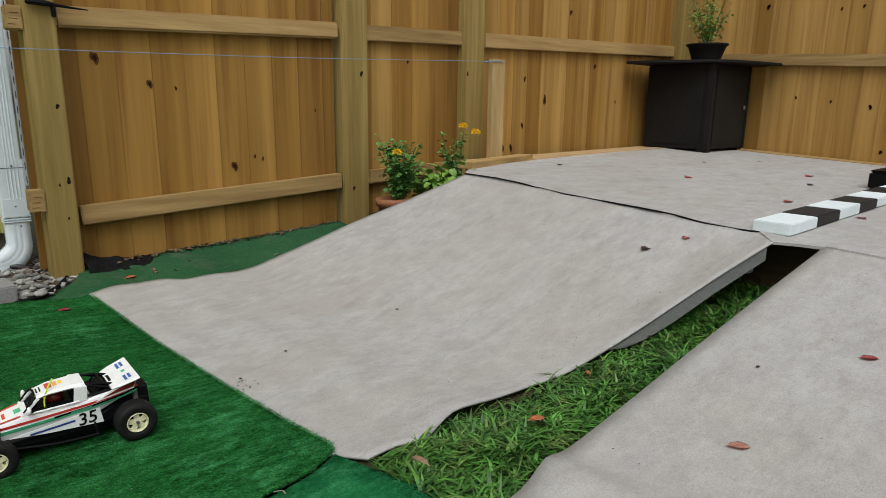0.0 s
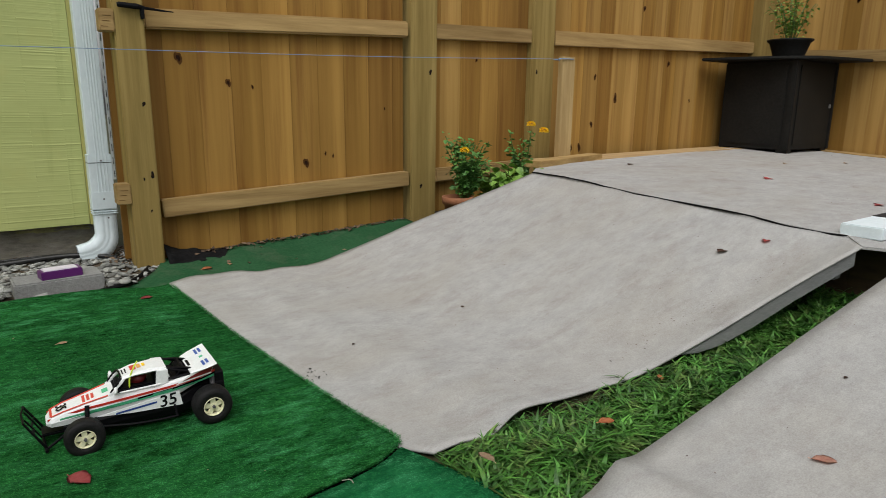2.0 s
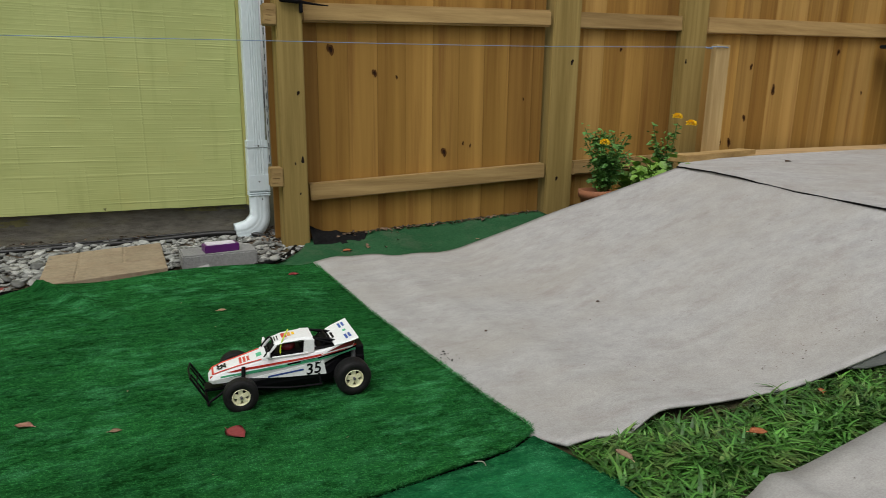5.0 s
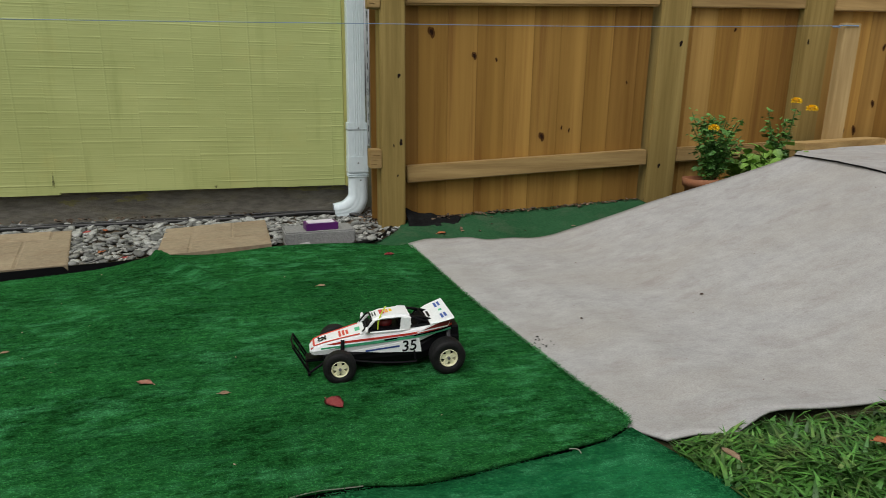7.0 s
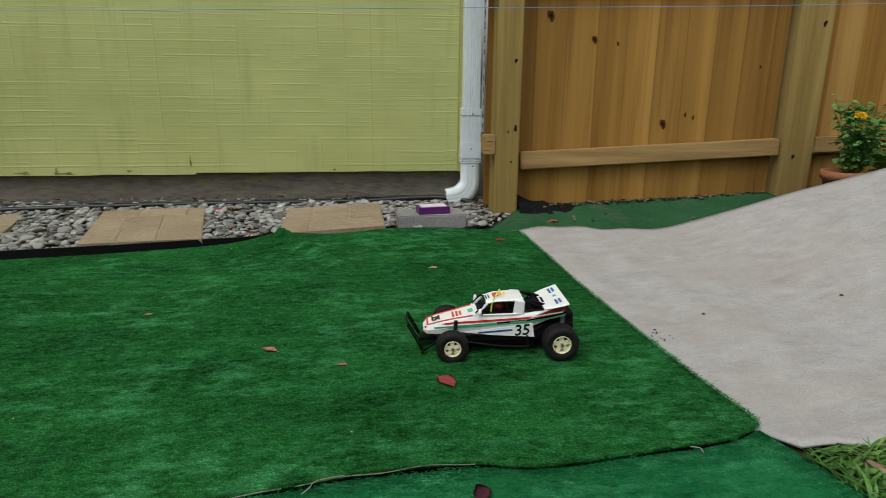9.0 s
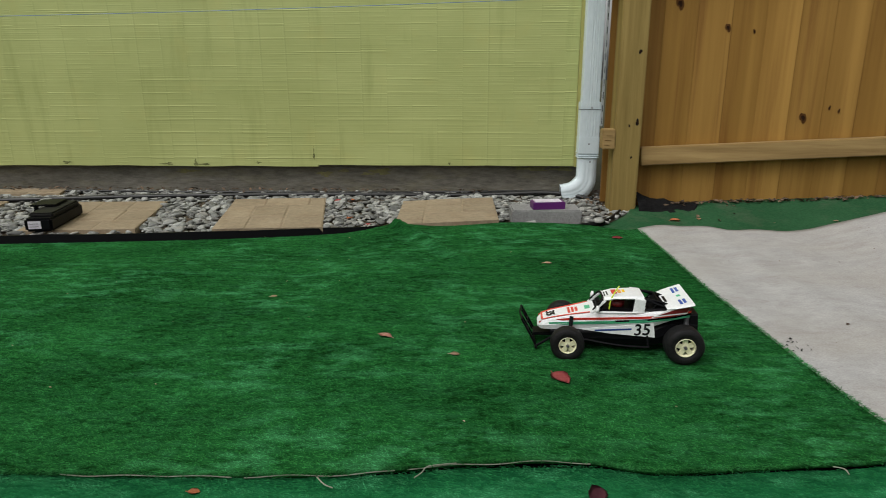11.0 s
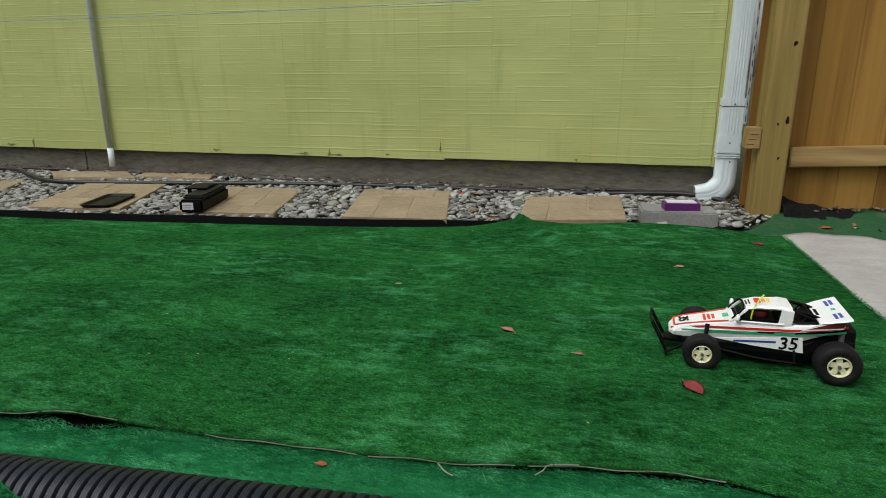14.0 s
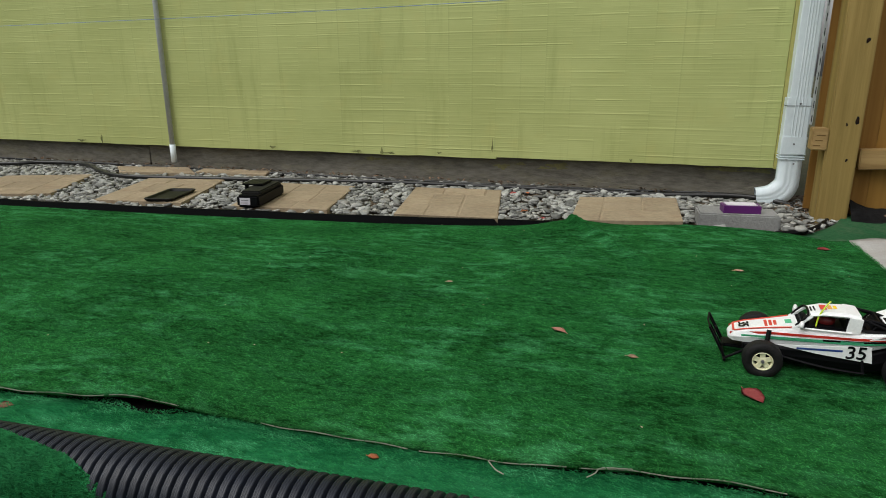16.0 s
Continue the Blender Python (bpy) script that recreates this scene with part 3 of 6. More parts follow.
turf_main = Patch([(x, y + 0.009, z) for x, y, z in seam], bed_edge, [(-6.0, 1.05, -0.005), (-6.0, 2.2, -0.009)], ramp_foot, 0.006, [((-0.795, 2.77), (-0.519, 2.325), 0.034, 0.024), ((-0.519, 2.325), (-0.2, 2.28), 0.008, 0.04), ((-1.1, 2.3), (-1.9, 2.15), 0.006, 0.06)])
ob = part("turf_sheet", turf_main.mesh(300, 110, 0.008), M["turf"], smooth=True)
tagged(ob, "dark green artificial turf laid over the yard", "turf", kind="structure")
ob = fibres("turf_pile", turf_main, 700000, M["turf_blades"], 0.004, (0.33, 1.0), (300, 110), 0.002, 1.5)
tagged(ob, "short dark green fibres of the artificial turf", "turf", kind="stuff")



def fringe(line, count, way, mat, long):
    """Stray fibres that stick out of a cut turf edge."""
    dense = np.array(smooth_line(line, 8))
    at_ = np.sort(rng.uniform(0, 1, count))
    at_ = np.where(rng.uniform(0, 1, count) < 0.7, np.round(at_ * 70) / 70 + rng.normal(0, 0.005, count), at_).clip(0, 1)
    step = np.r_[0, np.cumsum(np.linalg.norm(np.diff(dense, axis=0), axis=1))]
    base = np.stack([np.interp(at_ * step[-1], step, dense[:, k]) for k in range(3)], 1)
    base += np.stack([rng.normal(0, 0.003, count), rng.normal(0, 0.003, count), rng.uniform(-0.003, 0.004, count)], 1)
    a = math.atan2(way[1], way[0]) + rng.normal(0, 0.7, count)
    size = rng.uniform(0.35, 1.0, count) ** 1.5 * long
    side = np.stack([-np.sin(a), np.cos(a), 0 * a], 1) * 0.0009
    tip = base + np.stack([np.cos(a) * size, np.sin(a) * size, rng.uniform(-0.1, 0.6, count) * size], 1)
    k = np.arange(count)
    ob = triangles("turf_fringe", np.concatenate([base - side, base + side, tip]), np.stack([k, k + count, k + 2 * count], 1), mat)
    return tagged(ob, "stray green fibres along the cut turf edge", "turf", kind="stuff")


fringe(ramp_foot, 6000, (1, 0.1), M["turf_blades"], 0.009)
fringe([(x, y + 0.009, z) for x, y, z in seam if x > -2.7], 7000, (0, -1), M["turf_blades"], 0.01)
front_seam = [(x, y + 0.003 - (0.009 if x < -0.3 else 0.005) * abs(math.sin(13 * x) * math.sin(5.3 * x + 1)) - 0.036 * math.exp(-((x + 1.385) / 0.06) ** 2) - 0.012 * math.exp(-((x + 1.7) / 0.06) ** 2), -0.012) for x, y, z in smooth_line(seam, 5)[:-2]] + [(0.279, 1.307, -0.012)]
front_right = [(0.36, -3.0, -0.011), (0.37, 0.4, -0.011), (0.355, 0.95, -0.011), (0.345, 1.07, -0.011), (0.318, 1.169, -0.011), (0.3, 1.23, -0.011), (0.279, 1.307, -0.012)]
MOUNDS = [((-1.6, 1.06), (-1.5, 0.99), 0.02, 0.05), ((-1.22, 1.11), (-1.1, 1.0), 0.012, 0.06)]
turf_front = Patch([(-6.0, -3.0, -0.011), (-3.0, -3.0, -0.011), (0.36, -3.0, -0.011)], front_seam, [(-6.0, -3.0, -0.011), (-6.0, 1.1, -0.011)], front_right, 0.0, MOUNDS)
ob = part("turf_sheet", turf_front.mesh(80, 60, 0.012), M["turf_light"], smooth=True)
tagged(ob, "lighter green artificial turf with a loose seam", "turf", kind="structure")
front_strip = Patch([(-2.4, 0.55, -0.011), (-1.0, 0.6, -0.011), (0.36, 0.7, -0.011)], [p for p in front_seam if p[0] > -2.7], [(-2.4, 0.55, -0.011), (-2.6, 1.13, -0.011)],
                    [(0.36, 0.7, -0.011), (0.345, 1.07, -0.011), (0.318, 1.169, -0.011), (0.3, 1.23, -0.011), (0.279, 1.307, -0.012)], 0.0, MOUNDS)
ob = fibres("turf_pile", front_strip, 200000, M["turf_light_blades"], 0.0045, (0.0, 1.0), (60, 16), 0.002, 1.4)
tagged(ob, "short light green fibres of the artificial turf", "turf", kind="stuff")

# added strip under the seam, its black stands in for the gap's shade
backing = Patch([(x, y - 0.06, -0.024) for x, y, z in seam], [(x, y + 0.06, -0.022) for x, y, z in seam], [(-6.0, 0.99, -0.024), (-6.0, 1.11, -0.022)], [(0.277, 1.247, -0.024), (0.277, 1.367, -0.022)])
ob = part("seam_tape", backing.mesh(60, 2, 0.003), M["seam_shade"])
tagged(ob, "black strip standing in for shade in the turf seam gap", "seam", kind="structure")

far_strip = Patch([(0.0, 2.885, -0.013), (0.15, 2.87, -0.012), (0.3, 2.86, -0.012), (0.55, 2.78, -0.012), (0.95, 2.7, 0.0), (1.45, 2.66, 0.06)], [(0.235, 3.215, 0.022), (0.6, 3.215, 0.045), (1.0, 3.215, 0.06), (1.5, 3.215, 0.085)],
                  [(0.0, 2.885, -0.013), (0.09, 2.965, -0.004), (0.17, 3.06, 0.008), (0.235, 3.215, 0.022)], [(1.45, 2.66, 0.06), (1.5, 3.215, 0.085)], 0.012)
ob = part("turf_sheet", far_strip.mesh(40, 14, 0.012), M["turf_far"], smooth=True)
tagged(ob, "dull green turf strip along the gate", "turf", kind="structure")

soil = Patch([(0.3, 2.95, -0.06), (1.2, 2.85, -0.02), (1.7, 2.75, 0.05), (2.6, 2.7, 0.08)], [(0.05, 3.6, 0.02), (1.2, 3.6, 0.05), (1.7, 3.6, 0.08), (2.6, 3.6, 0.1)], [(0.3, 2.95, -0.06), (0.05, 3.6, 0.02)], [(2.6, 2.7, 0.08), (2.6, 3.6, 0.1)], 0.012)
ob = part("ground_bank", soil.mesh(30, 14, 0.1), M["soil"], smooth=True)
tagged(ob, "dark bare soil along the fence", "ground", kind="structure")

bed = Patch([(x, y - 0.02, -0.012) for x, y, z in bed_edge], [(-6.0, 3.6, -0.005), (-3.0, 3.6, 0.0), (0.15, 3.6, 0.01), (0.26, 3.6, 0.01)], [(-6.0, 2.18, -0.012), (-6.0, 3.6, -0.005)],
            [(0.18, 2.859, -0.012), (0.26, 3.6, 0.01)], 0.006)
ob = part("gravel_bed", bed.mesh(60, 10, 0.02), M["soil"], smooth=True)
tagged(ob, "dark soil of the gravel bed by the house", "ground", kind="structure")

# ---- house ----
house = thing("house", (-3.0, 3.53, 0), "yellow sided house wall on a grey concrete foundation", "house")


def in_house(name, bm, mat, label="", smooth=False):
    bm.transform(Matrix.Translation((3.0, -3.53, 0)))
    return part(name, bm, mat, house, label, smooth)


in_house("foundation", box(-7.2, 3.573, -0.3, -3.562, 3.9, 0.2, 0.003), M["concrete"], "weathered grey concrete foundation")
in_house("foundation", box(-3.556, 3.572, -0.3, 0.03, 3.9, 0.2, 0.003), M["concrete"], "weathered grey concrete foundation")
for x, z, wide, high in ((-1.268, 0.101, 0.036, 0.013), (-1.169, 0.118, 0.024, 0.007), (-0.975, 0.115, 0.051, 0.015), (-1.046, 0.102, 0.033, 0.006), (-0.195, 0.133, 0.077, 0.010), (-0.050, 0.131, 0.059, 0.009), (-2.003, 0.113, 0.059, 0.009)):
    bm = lathe([(0.0, 0.0008), (0.85, 0.0008), (1.0, 0.0)], 26)
    for q in bm.verts:
        a = math.atan2(q.co.y, q.co.x)
        k = 1 + 0.3 * math.sin(3 * a + 40 * x) + 0.2 * math.sin(7 * a + 90 * x) + 0.12 * math.sin(13 * a + x)
        q.co.x, q.co.y = q.co.x * k * wide, q.co.y * k * high
    bm.transform(pose(x, 3.572, z, 90, 0, 0))
    in_house("paint_smear", bm, M["smear"], "thin smear of yellow paint")
in_house("backing_wall", box(-7.2, 3.56, 0.204, 0.03, 3.9, 2.7), M["siding_trim"])
r = random.Random(2)
for k, (x0, x1, low) in enumerate([(-7.2, -1.29, 0.146), (-1.2985, 0.0, 0.154)]):
    n = int((x1 - x0) / 0.07)
    outline = [(x0 + (x1 - x0) * i / n, low + (0.004 * noise.noise(Vector((i * 0.31, k, 0))) + (r.uniform(-0.006, 0.004) if r.random() < 0.12 else 0)) * (1 if k == 0 else 0.4)) for i in range(n + 1)]
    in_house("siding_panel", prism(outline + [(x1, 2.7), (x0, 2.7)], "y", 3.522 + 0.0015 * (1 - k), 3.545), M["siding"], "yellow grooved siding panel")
for x, z, wide, high in ((-2.62, 0.163, 0.018, 0.007), (-2.08, 0.158, 0.03, 0.006), (-1.93, 0.162, 0.009, 0.016), (-1.885, 0.156, 0.03, 0.005), (-1.6, 0.166, 0.012, 0.005), (-3.88, 0.17, 0.007, 0.03), (-4.05, 0.16, 0.03, 0.007), (-1.31, 0.21, 0.004, 0.03), (-0.62, 0.165, 0.006, 0.006)):
    bm = lathe([(0.0, 0.0006), (0.8, 0.0006), (1.0, 0.0)], 22)
    for q in bm.verts:
        a = math.atan2(q.co.y, q.co.x)
        k = 1 + 0.35 * math.sin(3 * a + 31 * x) + 0.25 * math.sin(7 * a + 70 * x) + 0.15 * math.sin(11 * a + x)
        q.co.x, q.co.y = q.co.x * k * wide, q.co.y * k * high
    bm.transform(pose(x, 3.5225 if x < -1.3 else 3.521, z, 90, 0, 0))
    in_house("mildew_stain", bm, M["mildew"], "dark mildew stain on the siding's foot")
in_house("corner_trim", box(0.002, 3.516, 0.15, 0.032, 3.56, 2.7, 0.003), M["siding_trim"])
in_house("eave_board", box(-7.2, 3.4, 2.7, 0.08, 3.9, 2.76, 0.004), M["white_paint"])

# ---- rain downspout ----
spout = thing("downspout", (0.054, 3.465, 0.0), "white ribbed aluminium downspout with a curved outlet", "downspout")


def ribbed(x0, x1, y0, y1, ribs):
    """The section of a ribbed spout."""
    pts = [(x0, y0 + 0.002), (x0 + 0.004, y0)]
    w = x1 - x0
    for i in range(ribs):
        c = x0 + w * (0.36 + 0.4 * i / (ribs - 1))
        pts += [(c - 0.0032, y0), (c - 0.001, y0 - 0.0012), (c + 0.001, y0 - 0.0012), (c + 0.0032, y0)]
    pts += [(x1 - 0.004, y0), (x1, y0 + 0.002), (x1, y1), (x0, y1)]
    return pts


part("pipe", prism(ribbed(-0.041, 0.04, -0.036, 0.03, 4), "z", 0.44, 2.68), M["white_metal"], spout)
part("lower_pipe", prism(ribbed(-0.048, 0.047, -0.038, 0.031, 4), "z", 0.27, 0.47), M["white_metal"], spout)
part("collar", box(-0.0495, -0.04, 0.225, 0.0495, 0.033, 0.31, 0.004), M["white_metal"], spout)
part("strap", box(-0.049, -0.0395, 0.435, 0.048, 0.032, 0.437), M["black_plastic"], spout)
for z in (0.207, 0.217, 0.228):
    part("crimp", box(-0.0505, -0.041, z, 0.0505, 0.034, z + 0.004, 0.001), M["white_metal"], spout)
bm = bmesh.new()
rings = []
for k in range(15):
    a = radians(82) * max(0, min(1, (k - 2) / 8))
    cx, cz = -0.09, 0.104
    r = 0.09
    if k < 2:
        px_, pz_ = 0.0, 0.24 - 0.05 * k
    elif k <= 10:
        px_, pz_ = cx + r * math.cos(a), cz - r * math.sin(a) * 0.9
    else:
        d = 0.011 * (k - 10)
        px_, pz_ = cx + r * math.cos(a) - d * math.sin(a), cz - r * math.sin(a) * 0.9 - d * 0.1
    ring = []
    for dx, dy in ((-0.042, -0.036), (-0.019, -0.036), (-0.015, -0.0374), (-0.011, -0.036), (-0.002, -0.036), (0.002, -0.0374), (0.006, -0.036), (0.014, -0.036), (0.018, -0.0374), (0.022, -0.036), (0.042, -0.036), (0.044, 0.0), (0.042, 0.031), (-0.042, 0.031), (-0.044, 0.0)):
        dx *= (1.04 + 0.12 * min(1, max(0, k - 2) / 4)) * (1 - 0.03 * max(0, k - 6))
        ring.append(bm.verts.new((px_ + dx * math.cos(a), dy - 0.01 * a, pz_ - dx * math.sin(a) + 0.012)))
    rings.append(ring)
for a, b in zip(rings, rings[1:]):
    for k in range(15):
        bm.faces.new((a[k], a[(k + 1) % 15], b[(k + 1) % 15], b[k]))
bmesh.ops.recalc_face_normals(bm, faces=bm.faces[:])
part("outlet", bm, M["white_metal"], spout, "curved white outlet elbow", True)
for x, y, z in ((0.0, -0.041, 0.275), (0.004, -0.041, 0.445), (0.01, -0.041, 0.19)):
    part("rivet", lathe([(0.0, 0.0), (0.004, 0.001), (0.0, 0.003)], 8, "y"), M["shade_grey"], spout).location = (x, y - 0.002, z)

conduit = thing("conduit", (-3.312, 3.501, 0.0), "grey metal conduit with a white lower end on the wall", "conduit")
part("pipe", tube([(0, 0, 0.15), (0, 0, 1.3), (0, 0, 2.69)], 0.0145, 12), M["grey_metal"], conduit, smooth=True)
part("lower_end", tube([(0, 0, 0.05), (0, 0, 0.158)], 0.0175, 12), M["white_paint"], conduit, "white plastic lower end", True)

# ---- fence and gate along the back ----
FY = 3.206


def rise(x):
    return 0.034 * (x - 0.25)


fence = thing("wooden_fence", (3.3, 3.2, 0), "tall cedar picket fence with treated pine posts", "fence")
gate = thing("wooden_gate", (0.87, 3.2, 0), "cedar picket gate between two thick posts", "gate")


def under(parent, name, bm, mat, label="", smooth=False):
    bm.transform(parent.matrix_world.inverted())
    return part(name, bm, mat, parent, label, smooth)


bpy.context.view_layer.update()
picket_meshes = {}
TONES = {"d": "cedar_dark", "b": "cedar_brown", "g": "cedar_gold", "h": "cedar_honey", "t": "cedar_tan", "p": "cedar_pale"}


def pickets(parent, edges, tones, bottom, along_y=False):
    """Upright boards side by side, each of its own tone; boards of one tone share a mesh."""
    for i, (a, b, tone) in enumerate(zip(edges, edges[1:], tones)):
        if tone not in picket_meshes:
            bm = box(-0.0685, -0.008, 0.0, 0.0685, 0.008, 1.8, 0.0012)
            me = bpy.data.meshes.new("picket")
            bm.to_mesh(me)
            bm.free()
            me.materials.append(M[TONES[tone]])
            picket_meshes[tone] = me
        ob = new("picket", picket_meshes[tone])
        c = (a + b) / 2
        jitter = 0.001 * math.sin(i * 12.9)
        at = (5.165 + jitter, c, 0.3) if along_y else (c, FY + 0.028 + jitter, bottom + rise(c))
        ob.parent = parent
        ob.matrix_local = parent.matrix_world.inverted() @ pose(*at, 0, 0.03 * math.sin(i * 7.1), 90 if along_y else 0) @ Matrix.Diagonal(((abs(b - a) - 0.0006) / 0.137, 1, 1, 1))


def even(first, step, last):
    """Board edges from first to last, step apart, the last board cut to fit."""
    out = [first]
    while out[-1] + step < last - 0.02:
        out.append(out[-1] + step)
    return out + [last]


def post(x0, x1, y0, y1, low, parent=fence, lean=0.0):
    bm = box(x0, y0, low, x1, y1, 1.95, 0.005)
    for q in bm.verts:
        q.co.x += lean * (q.co.z - low)
    under(parent, "post", bm, M["post"])


post(0.114, 0.226, 3.135, 3.27, -0.1)
post(1.523, 1.69, 3.182, 3.32, 0.0, lean=0.005)
post(2.395, 2.585, 3.186, 3.32, 0.05)
post(4.875, 5.1, 3.15, 3.26, 0.1)
pickets(gate, even(0.305 - 0.0705, 0.0705, 0.31)[:-1] + even(0.305, 0.1415, 1.503), "dghghhhgbb", 0.02)
under(gate, "rail", beam((0.245, FY - 0.004, 0.247), (1.51, FY - 0.004, 0.306), 0.05, 0.079, 0.004), M["rail"], "pale pine rail")
under(gate, "rail", beam((0.232, FY - 0.004, 1.03), (1.51, FY - 0.004, 1.08), 0.046, 0.08, 0.008), M["rail"], "pale pine rail")
pickets(fence, [1.675, 1.745, 1.887, 2.03, 2.17, 2.311, 2.394], "bpghbd", 0.05)
pickets(fence, [2.588, 2.62] + even(2.757, 0.1415, 4.872), "gthtbtphtgtphgtgg", 0.05)
under(fence, "rail", beam((1.69, FY - 0.004, 0.312), (2.392, FY - 0.004, 0.335), 0.046, 0.077, 0.008), M["rail"], "pale pine rail")
under(fence, "rail", beam((1.675, FY, 1.083), (2.392, FY, 1.106), 0.038, 0.08, 0.004), M["rail"], "pale pine rail")
under(fence, "rail", beam((2.588, FY, 1.108), (4.88, FY, 1.18), 0.038, 0.088, 0.004), M["rail"], "pale pine rail")
# brown slip by the post, in darker cedar that also carries its shading
under(fence, "picket", box(0.09, 3.25, 0.03, 0.117, 3.268, 1.85, 0.002), M["cedar_dark"])
for z in (0.285, 0.965):
    under(fence, "rail_end", box(0.062, 3.13, z, 0.116, 3.2, z + 0.085, 0.004), M["rail"], "sawn pine rail end")
    for k in range(3):
        under(fence, "saw_mark", box(0.068 + 0.004 * k, 3.1285, z + 0.018 + 0.02 * k, 0.092 + 0.007 * k, 3.1297, z + 0.0192 + 0.02 * k), M["knot"])
strip_ = under(fence, "metal_strip", box(0.1, 3.418, 0.36, 0.111, 3.424, 1.9, 0.0), M["grey_metal"], "slim slotted grey metal strip")
for k in range(20):
    part("slot", joined(box(0.1045 - 3.3, 3.4172 - 3.2, 0.37 + 0.058 * k, 0.1075 - 3.3, 3.4176 - 3.2, 0.4 + 0.058 * k)), M["fabric"], strip_)
latch = under(gate, "latch", joined(tube([(0.128, 3.118, 1.066), (0.135, 3.117, 1.066), (0.2, 3.118, 1.064), (0.232, 3.13, 1.062), (0.3, 3.15, 1.06), (0.345, 3.155, 1.059)], [0.007, 0.0105, 0.011, 0.006, 0.004, 0.002], 10), box(0.212, 3.118, 1.02, 0.226, 3.136, 1.066, 0.002)), M["black_plastic"], "black metal gate latch")

# right-hand fence
side_fence = thing("wooden_fence", (5.16, 0.8, 0.3), "tall cedar picket fence beside the deck", "fence")
bpy.context.view_layer.update()
side_edges = even(-2.6, 0.1385, 3.28)
pickets(side_fence, side_edges, "".join("pptphpptptpgpptp"[(5 * i + i // 16) % 16] for i in range(len(side_edges))), 0.3, True)
under(side_fence, "rail", beam((5.125, -2.6, 0.845), (5.125, 3.14, 1.127), 0.038, 0.086, 0.004), M["rail_deep"], "pale pine rail")
under(side_fence, "post", box(5.18, -0.9, 0.0, 5.3, -0.78, 1.95, 0.004), M["post"])


def knot(parent, at, size, along_y=False, hole=False):
    """A brown knot with a dark heart, both uneven in outline."""
    seed = at[0] * 13 + at[1] * 7 + at[2] * 29
    for share, mat, lift in ((1.0, M["fabric"] if hole else M["knot"], 0.0012), (0.72, M["knot_heart"], 0.0017)):
        bm = lathe([(0.0, 0.5), (0.6, 0.5), (1.0, 0.0)], 14)
        for q in bm.verts:
            a = math.atan2(q.co.y, q.co.x)
            k = 1 + 0.22 * math.sin(2 * a + seed) + 0.13 * math.sin(3 * a + 2 * seed) + 0.08 * math.sin(5 * a + seed)
            q.co.x, q.co.y = q.co.x * k, q.co.y * k
        bm.transform(pose(*at, 90, 0, 90 if along_y else 0) @ Matrix.Diagonal((size * 0.72 * share, size * 1.15 * share, lift, 1)))
        under(parent, "knot", bm, mat)


for x, z, s in ((0.367, 0.884, 0.022), (0.574, 0.787, 0.016), (0.684, 0.771, 0.008), (0.935, 0.413, 0.02), (1.041, 0.455, 0.008), (1.082, 0.442, 0.008), (1.387, 0.677, 0.007), (0.45, 1.3, 0.02), (0.75, 1.25, 0.022)):
    knot(gate, (x, FY + 0.0185, z), s)
for x, z, s in ((3.232, 0.755, 0.026), (3.014, 0.89, 0.016), (3.003, 0.581, 0.018), (2.812, 0.434, 0.022), (2.896, 0.431, 0.022), (3.481, 1.363, 0.018), (3.802, 1.008, 0.02), (4.1, 0.75, 0.012), (2.0, 0.95, 0.01)):
    knot(fence, (x, FY + 0.0185, z), s)
for y, z, s in ((1.748, 0.73, 0.026), (2.268, 0.799, 0.018), (2.015, 0.769, 0.018), (1.64, 0.409, 0.024), (2.559, 1.505, 0.03), (1.882, 1.445, 0.02), (2.027, 1.44, 0.018)):
    knot(side_fence, (5.153, y, z), s * 0.62, True)
for x, y, z, s in ((0.196, 3.134, 0.69, 0.01), (0.205, 3.134, 0.4, 0.013), (0.172, 3.134, 0.385, 0.006), (0.19, 3.134, 0.25, 0.006), (1.65, 3.181, 0.87, 0.014), (1.59, 3.181, 0.26, 0.012), (2.44, 3.185, 0.9, 0.012)):
    knot(fence, (x, y, z), s * 0.85, hole=True)

# plain unseen fences added to close the yard behind the camera; grey keeps reflections neutral
for name, (x0, y0, x1, y1) in {"fence_south": (-7.2, -2.7, 5.2, -2.62), "fence_west": (-7.28, -2.7, -7.2, 3.9)}.items():
    tagged(part(name, box(x0, y0, -0.05, x1, y1, 1.6), M["weathered"]), "plain grey boundary fence, added out of view", "fence", kind="structure")

# ---- ramps and deck ----
deck = thing("deck", (3.4, 1.0, 0), "low wooden platform covered with grey carpet", "deck")
bpy.context.view_layer.update()
seam_line = [(1.872, 2.594), (1.872, 2.294), (1.852, 1.947), (1.837, 1.529), (1.826, 1.3), (1.832, 1.2), (1.848, 1.12), (1.73, 1.03)]
bm = bmesh.new()
ys = [-2.4, -1.5, -0.5, 0.3, 0.6, 0.8, 0.905, 0.912, 0.97, 1.03, 1.12, 1.2, 1.36, 1.53, 1.74, 1.95, 2.12, 2.29, 2.44, 2.594, 2.68, 2.75, 2.82, 2.88, 2.95, 3.0, 3.05]
left = [(-2.4, 1.83), (0.905, 1.826), (0.912, 1.80), (0.97, 1.775)] + [(y, x) for x, y in seam_line[::-1]] + [(2.72, 2.02), (2.77, 2.3), (2.82, 2.7), (2.88, 3.4), (2.95, 4.1), (3.05, 4.6)]
rows = []
